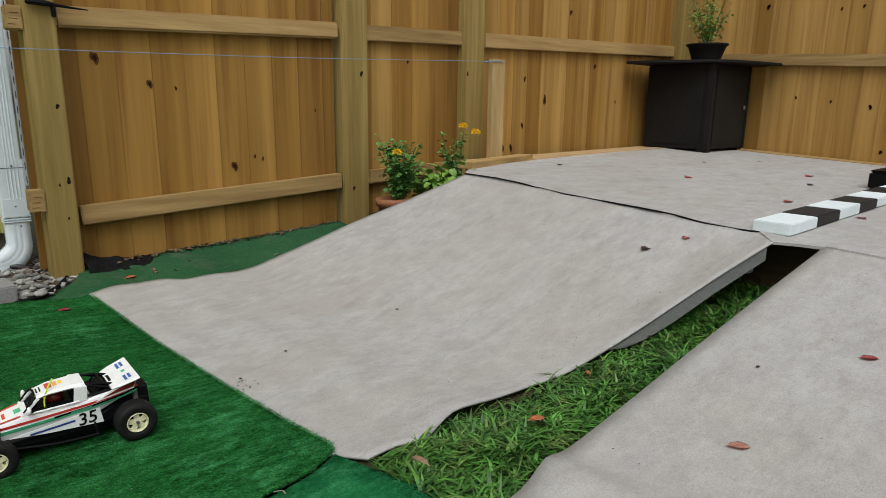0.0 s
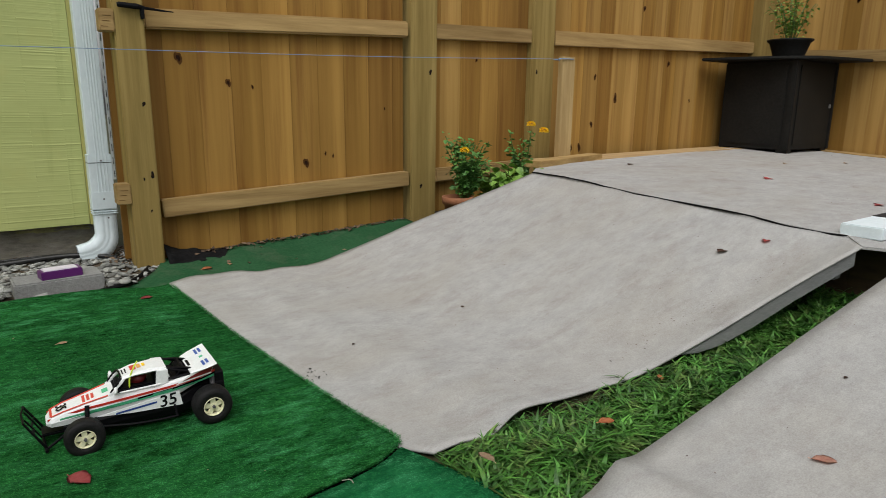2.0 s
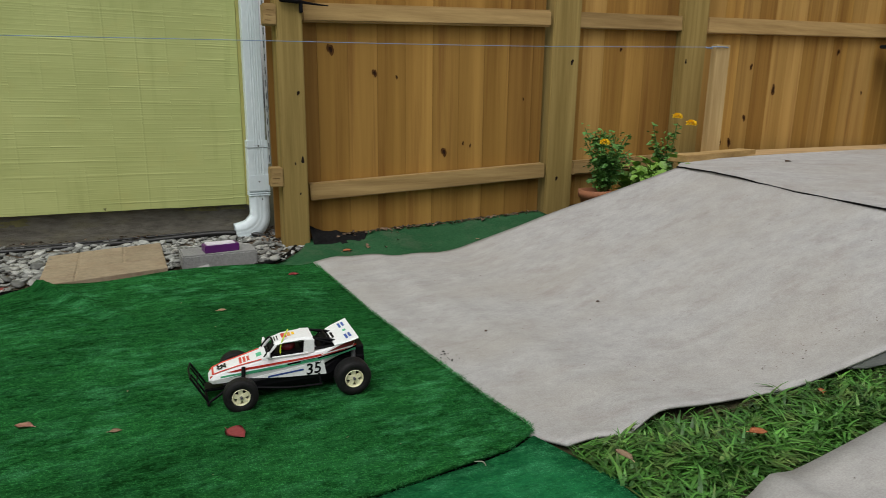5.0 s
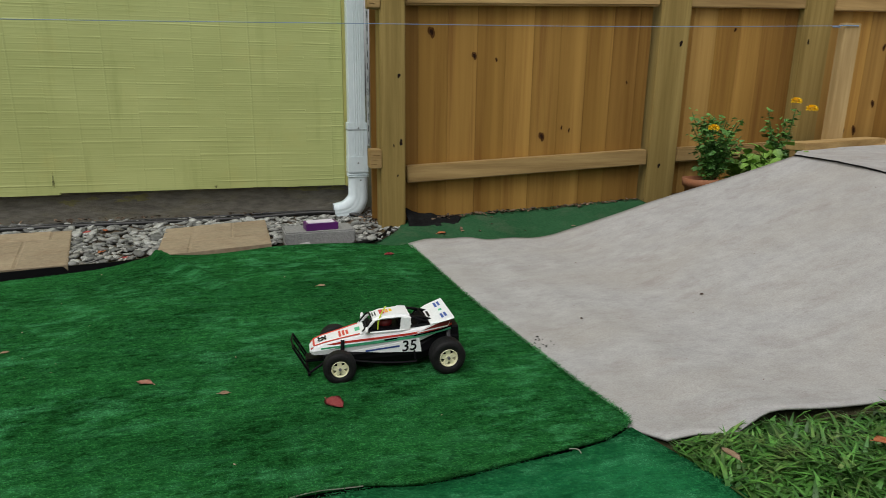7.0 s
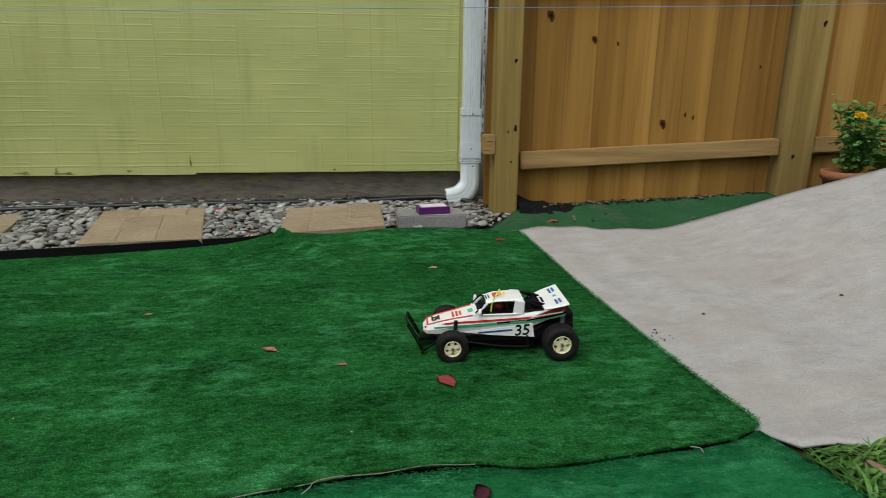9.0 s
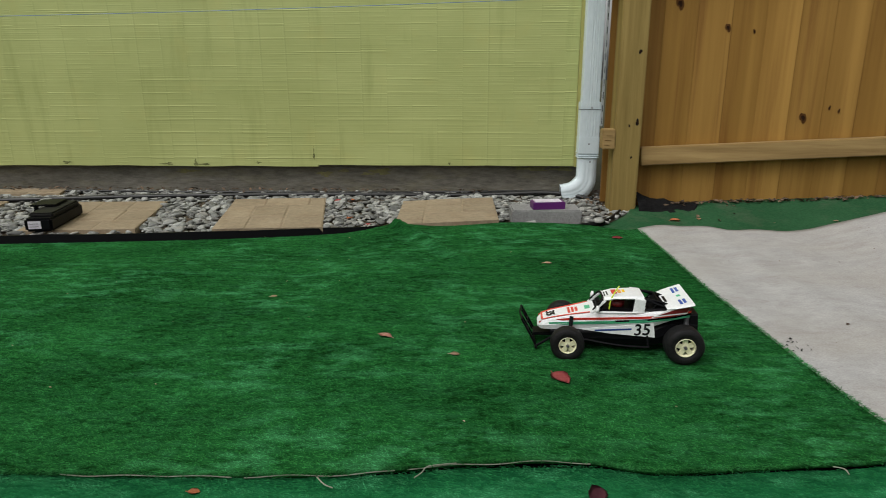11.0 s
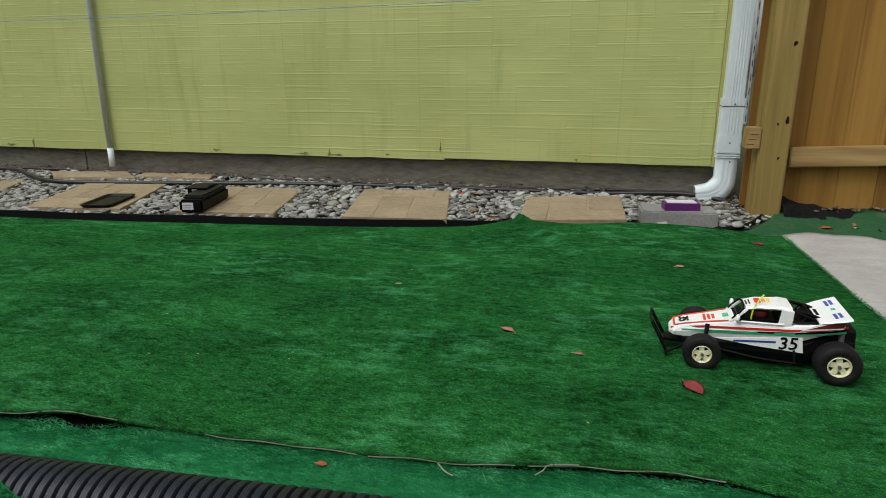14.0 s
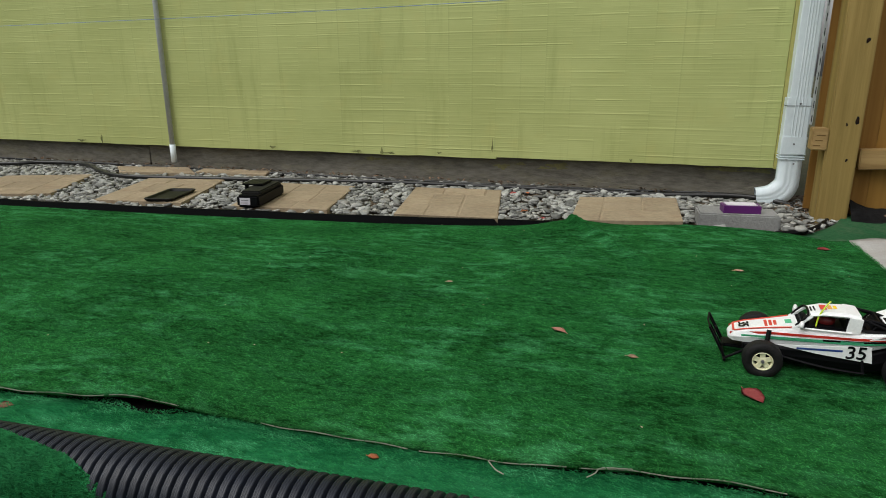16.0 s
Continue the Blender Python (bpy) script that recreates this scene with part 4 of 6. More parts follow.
for y in ys:
    x0 = float(np.interp(y, [a for a, b in left], [b for a, b in left]))
    row = []
    for k in range(13):
        x = x0 + (4.985 - x0) * k / 12
        z = deck_z(y) + 0.004 * noise.noise(Vector((x * 2, y * 2, 0))) + (0.003 if k == 0 else 0)
        row.append(bm.verts.new((x, y, z)))
    rows.append(row)
for a, b in zip(rows, rows[1:]):
    for k in range(12):
        bm.faces.new((a[k], a[k + 1], b[k + 1], b[k]))
ext = bmesh.ops.extrude_face_region(bm, geom=bm.faces[:])
for q in ext["geom"]:
    if isinstance(q, bmesh.types.BMVert):
        q.co.z -= 0.009
bmesh.ops.recalc_face_normals(bm, faces=bm.faces[:])
under(deck, "carpet", bm, M["carpet"], "grey weathered outdoor carpet")
edge_pts = smooth_line([(x - 0.002, y, deck_z(y) + 0.003 + 0.004 * math.sin(y * 9)) for x, y in seam_line[:-1]], 8)
edge_pts = [(x + 0.012 * noise.noise(Vector((y * 8, 0, 0))), y, z + 0.004 * noise.noise(Vector((y * 12, 3, 0)))) for x, y, z in edge_pts]
under(deck, "carpet_edge", tube(edge_pts, 0.0033, 6), M["carpet_edge"], "black raised carpet edge")
for x0, y0, x1, y1 in ((1.9, -2.4, 1.94, 1.12), (1.9, 1.12, 1.94, 2.6), (4.95, -2.4, 4.99, 3.05), (3.4, -2.4, 3.44, 2.9)):
    bm = prism([(y0, 0.0), (y1, 0.0), (y1, deck_z(y1) - 0.018), (y0, deck_z(y0) - 0.018)], "x", x0, x1, 0.003)
    under(deck, "joist", bm, M["brown_board"])
under(deck, "edge_board", beam((2.3, 2.965, 0.369), (4.86, 3.085, 0.379), 0.25, 0.036, 0.003), M["pine_flat"], "pale pine edge board")
under(deck, "edge_board", beam((5.062, -2.4, 0.118), (5.062, 3.14, 0.396), 0.16, 0.024, 0.003), M["rail_deep"], "pale pine edge board")
under(deck, "edge_board", beam((2.0, 2.735, 0.345), (3.3, 2.96, 0.355), 0.04, 0.06, 0.003), M["rail"], "pale pine edge board")

ramp = thing("wooden_ramp", (1.0, 1.9, 0), "wooden ramp covered with grey outdoor carpet", "ramp")
bpy.context.view_layer.update()
far_edge = [(0.18, 2.879, -0.004), (0.27, 2.9, 0.006), (0.357, 2.905, 0.001), (0.45, 2.87, 0.01), (0.529, 2.832, 0.004), (0.62, 2.81, 0.013), (0.72, 2.79, 0.012), (0.8, 2.772, 0.026), (0.85, 2.76, 0.043), (0.894, 2.75, 0.058), (1.074, 2.72, 0.116), (1.26, 2.7, 0.176), (1.56, 2.645, 0.269), (1.872, 2.594, 0.37)]
near_edge = [(0.315, 1.238, -0.004), (0.385, 1.232, 0.003), (0.455, 1.22, 0.0), (0.508, 1.235, 0.008), (0.569, 1.241, 0.024), (0.693, 1.236, 0.015), (0.81, 1.23, 0.012), (0.92, 1.213, 0.018), (1.0, 1.2, 0.034), (1.2, 1.165, 0.092), (1.5, 1.09, 0.212), (1.73, 1.03, 0.298)]
foot = [(0.315, 1.238, -0.004), (0.272, 1.33, -0.016), (0.25, 1.5, -0.018), (0.236, 1.654, -0.018), (0.215, 1.9, -0.017), (0.193, 2.219, -0.018), (0.18, 2.55, -0.016), (0.178, 2.879, -0.004)]
head = [(x, y, deck_z(y) + 0.001) for x, y in seam_line[::-1]]
head[0], head[-1] = near_edge[-1], far_edge[-1]
carpet = Patch(near_edge, far_edge, foot, head, 0.005)
under(ramp, "carpet", carpet.mesh(60, 50, 0.006), M["carpet"], "grey weathered outdoor carpet", True)
bm = prism([(1.1, 0.046), (1.2, 0.08), (1.35, 0.14), (1.5, 0.202), (1.72, 0.287), (1.72, 0.237), (1.5, 0.152), (1.35, 0.088), (1.24, 0.05), (1.16, 0.04)], "y", -0.009, 0.009, 0.002)
for q in bm.verts:
    q.co.y += 0.016 + float(np.interp(q.co.x, [1.0, 1.2, 1.5, 1.73], [1.2, 1.165, 1.09, 1.03]))
under(ramp, "side_board", bm, M["grey_board"], "grey painted side board")
under(ramp, "side_board", beam((0.95, 2.715, 0.0), (1.84, 2.575, 0.3), 0.02, 0.1, 0.003), M["grey_board"], "grey painted side board")
under(ramp, "support_block", box(1.685, 1.075, 0.19, 1.725, 1.1, 0.237, 0.004), M["grey_board"])

ramp2 = thing("wooden_ramp", (1.1, 0.0, 0), "second carpeted ramp with a curled lower end", "ramp")
bpy.context.view_layer.update()
left_edge = [(0.39, 0.935, 0.01), (0.46, 0.938, 0.02), (0.53, 0.949, 0.044), (0.575, 0.958, 0.032), (0.64, 0.967, 0.022), (0.845, 0.965, 0.058), (1.09, 0.955, 0.116), (1.46, 0.934, 0.204), (1.824, 0.91, 0.291)]
right_edge = [(0.4, -2.2, 0.012), (0.45, -2.2, 0.014), (0.5, -2.2, 0.02), (0.55, -2.2, 0.02), (0.6, -2.2, 0.02), (0.845, -2.2, 0.02), (1.09, -2.2, 0.05), (1.46, -2.2, 0.1), (1.83, -2.2, 0.137)]
carpet2 = Patch(right_edge, left_edge, [(0.4, -2.2, 0.012), (0.42, 0.0, 0.012), (0.41, 0.7, 0.012), (0.40, 0.85, 0.012), (0.39, 0.935, 0.01)],
                [(1.83, -2.2, 0.137), (1.828, 0.0, deck_z(0.0) + 0.002), (1.826, 0.7, deck_z(0.7) + 0.002), (1.824, 0.91, 0.291)], 0.008)
under(ramp2, "carpet", carpet2.mesh(50, 70, 0.007), M["carpet"], "grey weathered outdoor carpet", True)
under(ramp2, "side_board", beam((0.75, 0.965, -0.03), (1.81, 0.9, 0.225), 0.02, 0.09, 0.003), M["grey_board"], "grey painted side board")

# ---- painted kerb on the deck ----
kerb = thing("painted_kerb", (1.9, 1.09, 0.3), "black and white painted wooden kerb on the deck", "kerb")
bpy.context.view_layer.update()
for k in range(7):
    x0 = 1.858 + 0.242 * k
    bm = box(x0, 1.026 + 0.003 * k, 0.3, x0 + 0.241, 1.15 + 0.003 * k, 0.34 + 0.0012 * (k % 3), 0.003)
    under(kerb, "segment", bm, M["black_paint"] if k % 2 else M["white_paint"], "black painted segment" if k % 2 else "white painted segment")
bin_ = thing("storage_crate", (3.5, 1.16, deck_z(1.16)), "black plastic crate on the deck", "crate")
part("shell", box(0.0, -0.16, 0.0, 0.5, 0.1, 0.097, 0.012), M["black_plastic"], bin_)
part("lid", box(0.004, -0.156, 0.095, 0.496, 0.096, 0.102, 0.003), M["black_plastic"], bin_)

# ---- planter cabinet in the corner ----
cab = thing("storage_cabinet", (4.735, 2.875, 0.374), "dark resin storage cabinet with a wide top", "cabinet")
part("body", box(-0.315, -0.275, 0.025, 0.315, 0.265, 0.665, 0.006), M["dark_box"], cab)
part("door", box(-0.322, -0.22, 0.06, -0.316, 0.21, 0.63, 0.002), M["dark_box"], cab)
part("front_panel", box(-0.25, -0.282, 0.06, 0.26, -0.276, 0.63, 0.002), M["dark_box"], cab)
part("corner_strip", box(-0.327, -0.287, 0.02, -0.285, -0.245, 0.668, 0.005), M["dark_box"], cab)
part("corner_strip", box(0.29, -0.285, 0.02, 0.322, -0.255, 0.668, 0.005), M["dark_box"], cab)
part("top", prism([(-0.6, 0.3), (-0.56, 0.1), (-0.41, -0.26), (-0.25, -0.4), (0.05, -0.46), (0.36, -0.5), (0.36, 0.3)], "z", 0.668, 0.689, 0.005), M["dark_box"], cab, "wide dark table top")
part("latch", box(0.24, -0.292, 0.33, 0.256, -0.282, 0.36, 0.002), M["steel"], cab)
for x, y in ((-0.27, -0.23), (0.27, -0.23), (-0.27, 0.22), (0.27, 0.22)):
    part("foot", box(x - 0.04, y - 0.04, 0.0, x + 0.04, y + 0.04, 0.03, 0.004), M["dark_box"], cab)


def leafy(name, at, count, radius, high, mat, size, parent, seed, stems=7):
    """Stems with many small pointed leaves."""
    r = random.Random(seed)
    bm = bmesh.new()
    sticks = []
    for s in range(stems):
        a, d = r.uniform(0, 6.28), radius * r.uniform(0.2, 1.0)
        top = Vector((d * math.cos(a), d * math.sin(a), high * r.uniform(0.55, 1.0)))
        base = Vector((0.15 * d * math.cos(a), 0.15 * d * math.sin(a), 0))
        mid = base.lerp(top, 0.55) + Vector((0, 0, 0.12 * high))
        line = smooth_line([base, mid, top], 4)
        sticks.append(tube(line, 0.0022, 5))
        for _ in range(count // stems):
            t = r.uniform(0.2, 1.0)
            p = Vector(along_line(line, t)) + Vector((r.gauss(0, 1), r.gauss(0, 1), r.gauss(0, 1))) * radius * 0.12
            turn = Euler((r.uniform(-0.7, 0.7), r.uniform(-0.7, 0.7), r.uniform(0, 6.28))).to_matrix()
            n = size * r.uniform(0.6, 1.25)
            shape = [(0, 0, 0), (0.3 * n, 0.42 * n, 0.1 * n), (0.75 * n, 0.34 * n, 0.04 * n), (1.25 * n, 0, -0.18 * n), (0.75 * n, -0.34 * n, 0.04 * n), (0.3 * n, -0.42 * n, 0.1 * n), (0.65 * n, 0, -0.02 * n)]
            v = [bm.verts.new(p + turn @ Vector(q)) for q in shape]
            for i in range(6):
                bm.faces.new((v[i], v[(i + 1) % 6], v[6]))
    ob = part("foliage", bm, mat, parent)
    ob.location = at
    ob2 = tagged(part("stem", joined(*sticks), M["stem"], parent), kind="stuff")
    ob2.location = at


pot = thing("potted_plant", (4.62, 2.77, 1.063), "small leafy plant in a dark bowl pot on the cabinet", "potted plant")
part("pot", lathe([(0.0, 0.0), (0.1, 0.0), (0.11, 0.03), (0.138, 0.11), (0.157, 0.124), (0.157, 0.134), (0.14, 0.132), (0.13, 0.1), (0.0, 0.1)], 28), M["dark_box"], pot, "dark plastic bowl pot", True)
leafy("plant", (0, 0, 0.1), 700, 0.21, 0.39, M["leaf_lime"], 0.02, pot, 3, 22)

flower = thing("potted_plant", (1.61, 2.87, 0.09), "yellow marigold plant in a terracotta pot", "potted plant")
part("pot", lathe([(0.0, 0.0), (0.055, 0.0), (0.07, 0.11), (0.08, 0.112), (0.083, 0.148), (0.073, 0.148), (0.07, 0.12), (0.0, 0.12)], 26), M["terracotta"], flower, "terracotta clay pot", True)
leafy("plant", (0.05, 0, 0.12), 1150, 0.14, 0.34, M["leaf_green"], 0.022, flower, 5, 24)
basil = thing("plant", (1.86, 2.83, 0.1), "bushy light green plant beside the ramp", "plant")
leafy("plant", (0.05, 0, 0.0), 760, 0.21, 0.29, M["leaf_lime"], 0.05, basil, 8, 22)
basil2 = thing("plant", (2.1, 2.92, 0.1), "tall marigold with two yellow flowers by the fence", "plant")
leafy("plant", (0, 0, 0.0), 560, 0.1, 0.47, M["leaf_green"], 0.024, basil2, 12, 12)


def bloom(parent, at, size):
    """A ball of many small ruffled petals."""
    r = random.Random(4)
    bm = bmesh.new()
    for k in range(90):
        z = -0.35 + 1.35 * k / 89
        a = 2.4 * k
        flat = math.sqrt(max(0.05, 1 - z * z))
        d = Vector((flat * math.cos(a), flat * math.sin(a), z * 0.75))
        s = d.cross(Vector((0.1, 0.2, 1))).normalized() * size * 0.2
        up = d.cross(s).normalized() * size * 0.16
        c = d * size * r.uniform(0.75, 1.0)
        v = [bm.verts.new(q) for q in (d * size * 0.45, c - s + up * r.uniform(-1, 1), c * 1.08 + up, c + s + up * r.uniform(-1, 1))]
        bm.faces.new(v)
    ob = part("flower", bm, M["yellow"], parent, "yellow marigold flower")
    ob.location = at


bloom(flower, (-0.03, -0.09, 0.39), 0.025)
bloom(basil2, (0.0, -0.06, 0.5), 0.026)
bloom(basil2, (0.08, -0.08, 0.465), 0.028)

# ---- lumber by the deck and the string ----
stub = thing("upright_board", (2.503, 2.98, 0.42), "short pale pine board standing by the fence", "board")
part("board", box(-0.075, -0.02, -0.06, 0.03, 0.018, 0.56, 0.003), M["pine_upright"], stub)
plank = part("loose_board", beam((2.01, 2.735, 0.395), (2.72, 2.93, 0.398), 0.1, 0.036, 0.003), M["rail"])
tagged(plank, "pale pine board lying at the deck edge", "board")
line = part("string_line", joined(tube(smooth_line([(2.396, 2.957, 0.955), (2.396, 2.957, 0.965), (2.51, 2.957, 0.967), (2.51, 3.001, 0.966), (2.396, 3.001, 0.962), (2.396, 2.957, 0.958)], 3), 0.003, 6), tube(smooth_line([(2.45, 2.95, 0.965), (1.2, 2.93, 0.915), (0.0, 2.91, 0.882), (-1.75, 2.9, 0.84), (-3.8, 2.9, 0.82), (-7.2, 2.9, 0.8)], 8), 0.0014, 6)), M["string"])
tagged(line, "thin blue string stretched across the yard", "string")

# ---- gravel bed along the house ----
bpy.context.view_layer.update()


def drop(x, y, top=2.0):
    """The height of the surface below (x, y)."""
    hit, place, *_ = scene.ray_cast(bpy.context.evaluated_depsgraph_get(), Vector((x, y, top)), Vector((0, 0, -1)))
    return place.z if hit else 0.0


PAVERS = [((-0.83, 3.29), (-0.40, 3.36), (-0.386, 2.914), (-0.807, 2.775)), ((-1.651, 3.294), (-1.205, 3.323), (-1.09, 2.746), (-1.512, 2.68)),
          ((-2.41, 3.19), (-1.952, 3.219), (-1.817, 2.682), (-2.27, 2.62)), ((-3.16, 3.13), (-2.714, 3.195), (-2.519, 2.609), (-2.97, 2.56)),
          ((-4.02, 2.93), (-3.555, 3.134), (-3.3, 2.6), (-3.75, 2.45)), ((-3.72, 3.42), (-3.17, 3.5), (-3.06, 3.33), (-3.45, 3.24)), ((-3.1, 3.5), (-2.64, 3.52), (-2.6, 3.4), (-3.05, 3.36)),
          ((-4.9, 2.85), (-4.42, 2.95), (-4.2, 2.48), (-4.65, 2.38))]


def inside(x, y, quad, grow=0.0):
    cx, cy = sum(p[0] for p in quad) / 4, sum(p[1] for p in quad) / 4
    for i in range(4):
        (ax, ay), (bx, by) = quad[i], quad[(i + 1) % 4]
        d = ((bx - ax) * (y - ay) - (by - ay) * (x - ax)) / math.hypot(bx - ax, by - ay)
        if d > grow:
            return False
    return True


def stamped_paver(quad, k):
    """A cast slab with a pattern of raised, round-edged blocks."""
    a, b, c, d = [Vector((*p, 0)) for p in quad]
    mid = (a + b + c + d) / 4
    rx = ((b - a) + (c - d)) / 2
    ry = ((a - d) + (b - c)) / 2
    ob = thing("stepping_stone", (mid.x, mid.y, 0.0), "tan stamped concrete stepping stone in the gravel", "paver", "stepping stones by the house")
    m = Matrix((rx, ry, Vector((0, 0, 1)))).transposed().to_4x4()
    part("slab", box(-0.496, -0.496, -0.02, 0.496, 0.496, 0.0213, 0.0, m), M["paver"], ob)
    stones = ((0.0, 0.0, 0.17, 0.27), (0.17, 0.0, 0.63, 0.27), (0.63, 0.0, 1.0, 0.27), (0.0, 0.27, 0.38, 1.0), (0.38, 0.27, 0.72, 0.65), (0.72, 0.27, 1.0, 0.65), (0.38, 0.65, 0.7, 1.0), (0.7, 0.65, 1.0, 1.0))
    for i, (x0, y0, x1, y1) in enumerate(stones):
        if k in (1, 3, 4):
            x0, y0, x1, y1 = 1 - x1, 1 - y1, 1 - x0, 1 - y0
        if k in (0, 4, 7):
            x0, y0, x1, y1 = y0, x0, y1, x1
        g = 0.0055
        bm = box(x0 - 0.5 + g, y0 - 0.5 + g, 0.0, x1 - 0.5 - g, y1 - 0.5 - g, 1.0)
        bmesh.ops.bevel(bm, geom=[e for e in bm.edges if all(q.co.z > 0.5 for q in e.verts)] + [e for e in bm.edges if abs(e.verts[0].co.z - e.verts[1].co.z) > 0.5], offset=0.012, segments=1, affect="EDGES")
        for q in bm.verts:
            q.co.z = 0.012 + (q.co.z if q.co.z < 0.5 else 1 - 0.2 * (1 - q.co.z) / 0.012) * (0.0115 + 0.0012 * math.sin(7 * x0 + 5 * y1 + k))
        bm.transform(m)
        part("stone", bm, M["paver"], ob)


for k, quad in enumerate(PAVERS):
    stamped_paver(quad, k)

stone_bm = bmesh.new()
bmesh.ops.create_icosphere(stone_bm, subdivisions=2, radius=1.0)
for q in stone_bm.verts:
    q.co.z = max(-0.75, min(0.75, q.co.z))
    q.co.x = max(-0.85, min(0.9, q.co.x))
stone_v = np.array([v.co[:] for v in stone_bm.verts])
stone_f = np.array([[v.index for v in f.verts] for f in stone_bm.faces])
stone_bm.free()
edge_x, edge_y = [p[0] for p in bed_edge], [p[1] for p in bed_edge]
r = random.Random(11)
all_v, all_f, count = [], [], 0
tries = 0
while count < 6800 and tries < 90000:
    tries += 1
    x, y = r.uniform(-5.2, 0.24), r.uniform(2.3, 3.53)
    if y < np.interp(x, edge_x, edge_y) + (0.045 if x < -0.9 or x > -0.32 else 0.1) or (x > 0.05 and y < 2.9 + 1.3 * (x - 0.05)):
        continue
    if any(inside(x, y, q, -0.006) for q in PAVERS[:5] + PAVERS[7:]) or (any(inside(x, y, q, -0.004) for q in PAVERS[5:7]) and r.random() < 0.9):
        continue
    if -0.34 < x < -0.03 and 2.92 < y < 3.12:
        continue
    s = r.uniform(0.008, 0.0205) if r.random() < 0.85 else r.uniform(0.019, 0.027)
    size = Vector((s * r.uniform(0.9, 1.3), s * r.uniform(0.6, 0.9), s * r.uniform(0.28, 0.5)))
    turn = Euler((r.uniform(-0.35, 0.35), r.uniform(-0.35, 0.35), r.uniform(0, 6.28))).to_matrix()
    m = np.array(turn @ Matrix.Diagonal(size).to_3x3())
    seed = r.uniform(0, 50)
    lump = 1 + 0.2 * np.sin(stone_v @ np.array([2.1, 1.3, 1.7]) + seed) + 0.1 * np.sin(stone_v @ np.array([-1.9, 3.1, 0.7]) + 2 * seed)
    all_v.append((stone_v * lump[:, None]) @ m.T + np.array([x, y, 0.001 + 0.012 * r.random() ** 2 + size.z * 0.4]))
    all_f.append(stone_f + count * len(stone_v))
    count += 1
ob = triangles("gravel", np.concatenate(all_v), np.concatenate(all_f), M["gravel"])
ob.data.polygons.foreach_set("use_smooth", [True] * len(ob.data.polygons))
tagged(ob, "grey rounded river gravel between the stepping stones", "gravel", kind="stuff")

# landscape edging between turf and gravel
pts = [Vector((x, y + 0.012, 0)) for x, y, z in smooth_line([p for p in bed_edge if p[0] < -0.3], 5)]
edging = thing("landscape_edging", (-2.0, 2.6, 0.0), "black plastic edging strips between turf and gravel", "edging")
bpy.context.view_layer.update()
cuts = [0, len(pts) // 4, len(pts) // 2, int(len(pts) * 0.68), len(pts) - 1]
for first, last in zip(cuts, cuts[1:]):
    bm = bmesh.new()
    top, low, back = [], [], []
    for i in range(first, last + 1):
        p = pts[i]
        slip = 0.003 * (cuts.index(first) % 2)
        wob = 0.005 * noise.noise(Vector((p.x * 4, 0, 0))) + float(np.interp(p.x, [-1.1, -0.85], [0.0, -0.009])) + slip * 0.7
        top.append(bm.verts.new((p.x, p.y - slip, 0.0185 + wob)))
        low.append(bm.verts.new((p.x, p.y - 0.006 - slip, -0.03)))
        back.append(bm.verts.new((p.x, p.y + 0.007 - slip, 0.0185 + wob)))
    for i in range(len(top) - 1):
        bm.faces.new((low[i], low[i + 1], top[i + 1], top[i]))
        bm.faces.new((top[i], top[i + 1], back[i + 1], back[i]))
        bm.faces.new((back[i], back[i + 1], low[i + 1], low[i]))
    under(edging, "strip", bm, M["black_plastic"])
ob = part("landscape_edging", tube(smooth_line([(-0.06, 2.885, 0.002), (0.03, 2.92, 0.006), (0.1, 3.0, 0.012), (0.15, 3.1, 0.018)], 6), 0.009, 8), M["black_plastic"])
tagged(ob, "dark curved edging beside the gate post", "edging")

ob = part("drip_hose", tube(smooth_line([(-5.2, 3.1, 0.03), (-4.43, 3.26, 0.03), (-4.25, 3.37, 0.03), (-3.9, 3.38, 0.03), (-3.6, 3.21, 0.03), (-3.3, 3.1, 0.028), (-2.75, 3.2, 0.024), (-2.1, 3.33, 0.022), (-1.49, 3.42, 0.018), (-0.93, 3.46, 0.014), (-0.5, 3.47, 0.014), (-0.15, 3.46, 0.03), (0.02, 3.42, 0.02), (0.07, 3.36, 0.01)], 7), 0.0115, 10), M["hose"], smooth=True)
tagged(ob, "thin black drip hose along the foundation", "hose")
ob = part("drip_hose", tube(smooth_line([(-5.2, 3.46, 0.03), (-3.3, 3.5, 0.018), (-2.0, 3.48, 0.018), (-0.9, 3.525, 0.014), (-0.2, 3.5, 0.03), (0.03, 3.46, 0.02), (0.08, 3.42, 0.005)], 7), 0.0055, 8), M["hose"], smooth=True)
tagged(ob, "second thin black drip hose along the foundation", "hose")

cinder = thing("concrete_block", (-0.19, 3.01, 0), "light grey concrete block beside the downspout", "block", turn=3)
part("block", box(-0.145, -0.09, -0.01, 0.145, 0.055, 0.057, 0.006), M["block"], cinder)
card = thing("small_box", (-0.18, 2.972, 0.057), "purple card box with a white lid on the block", "box", turn=8)
part("box", box(-0.068, -0.033, 0.0, 0.068, 0.033, 0.03, 0.002), M["purple"], card)
part("lid", box(-0.057, -0.026, 0.029, 0.055, 0.031, 0.033, 0.001), M["white_card"], card, "white top panel")

charger = thing("battery_charger", (-2.195, 2.76, 0.024), "black battery charger with a white sticker on a stepping stone", "charger", turn=12)
part("case", box(-0.05, -0.155, 0.0, 0.05, 0.155, 0.052, 0.008), M["black_plastic"], charger)
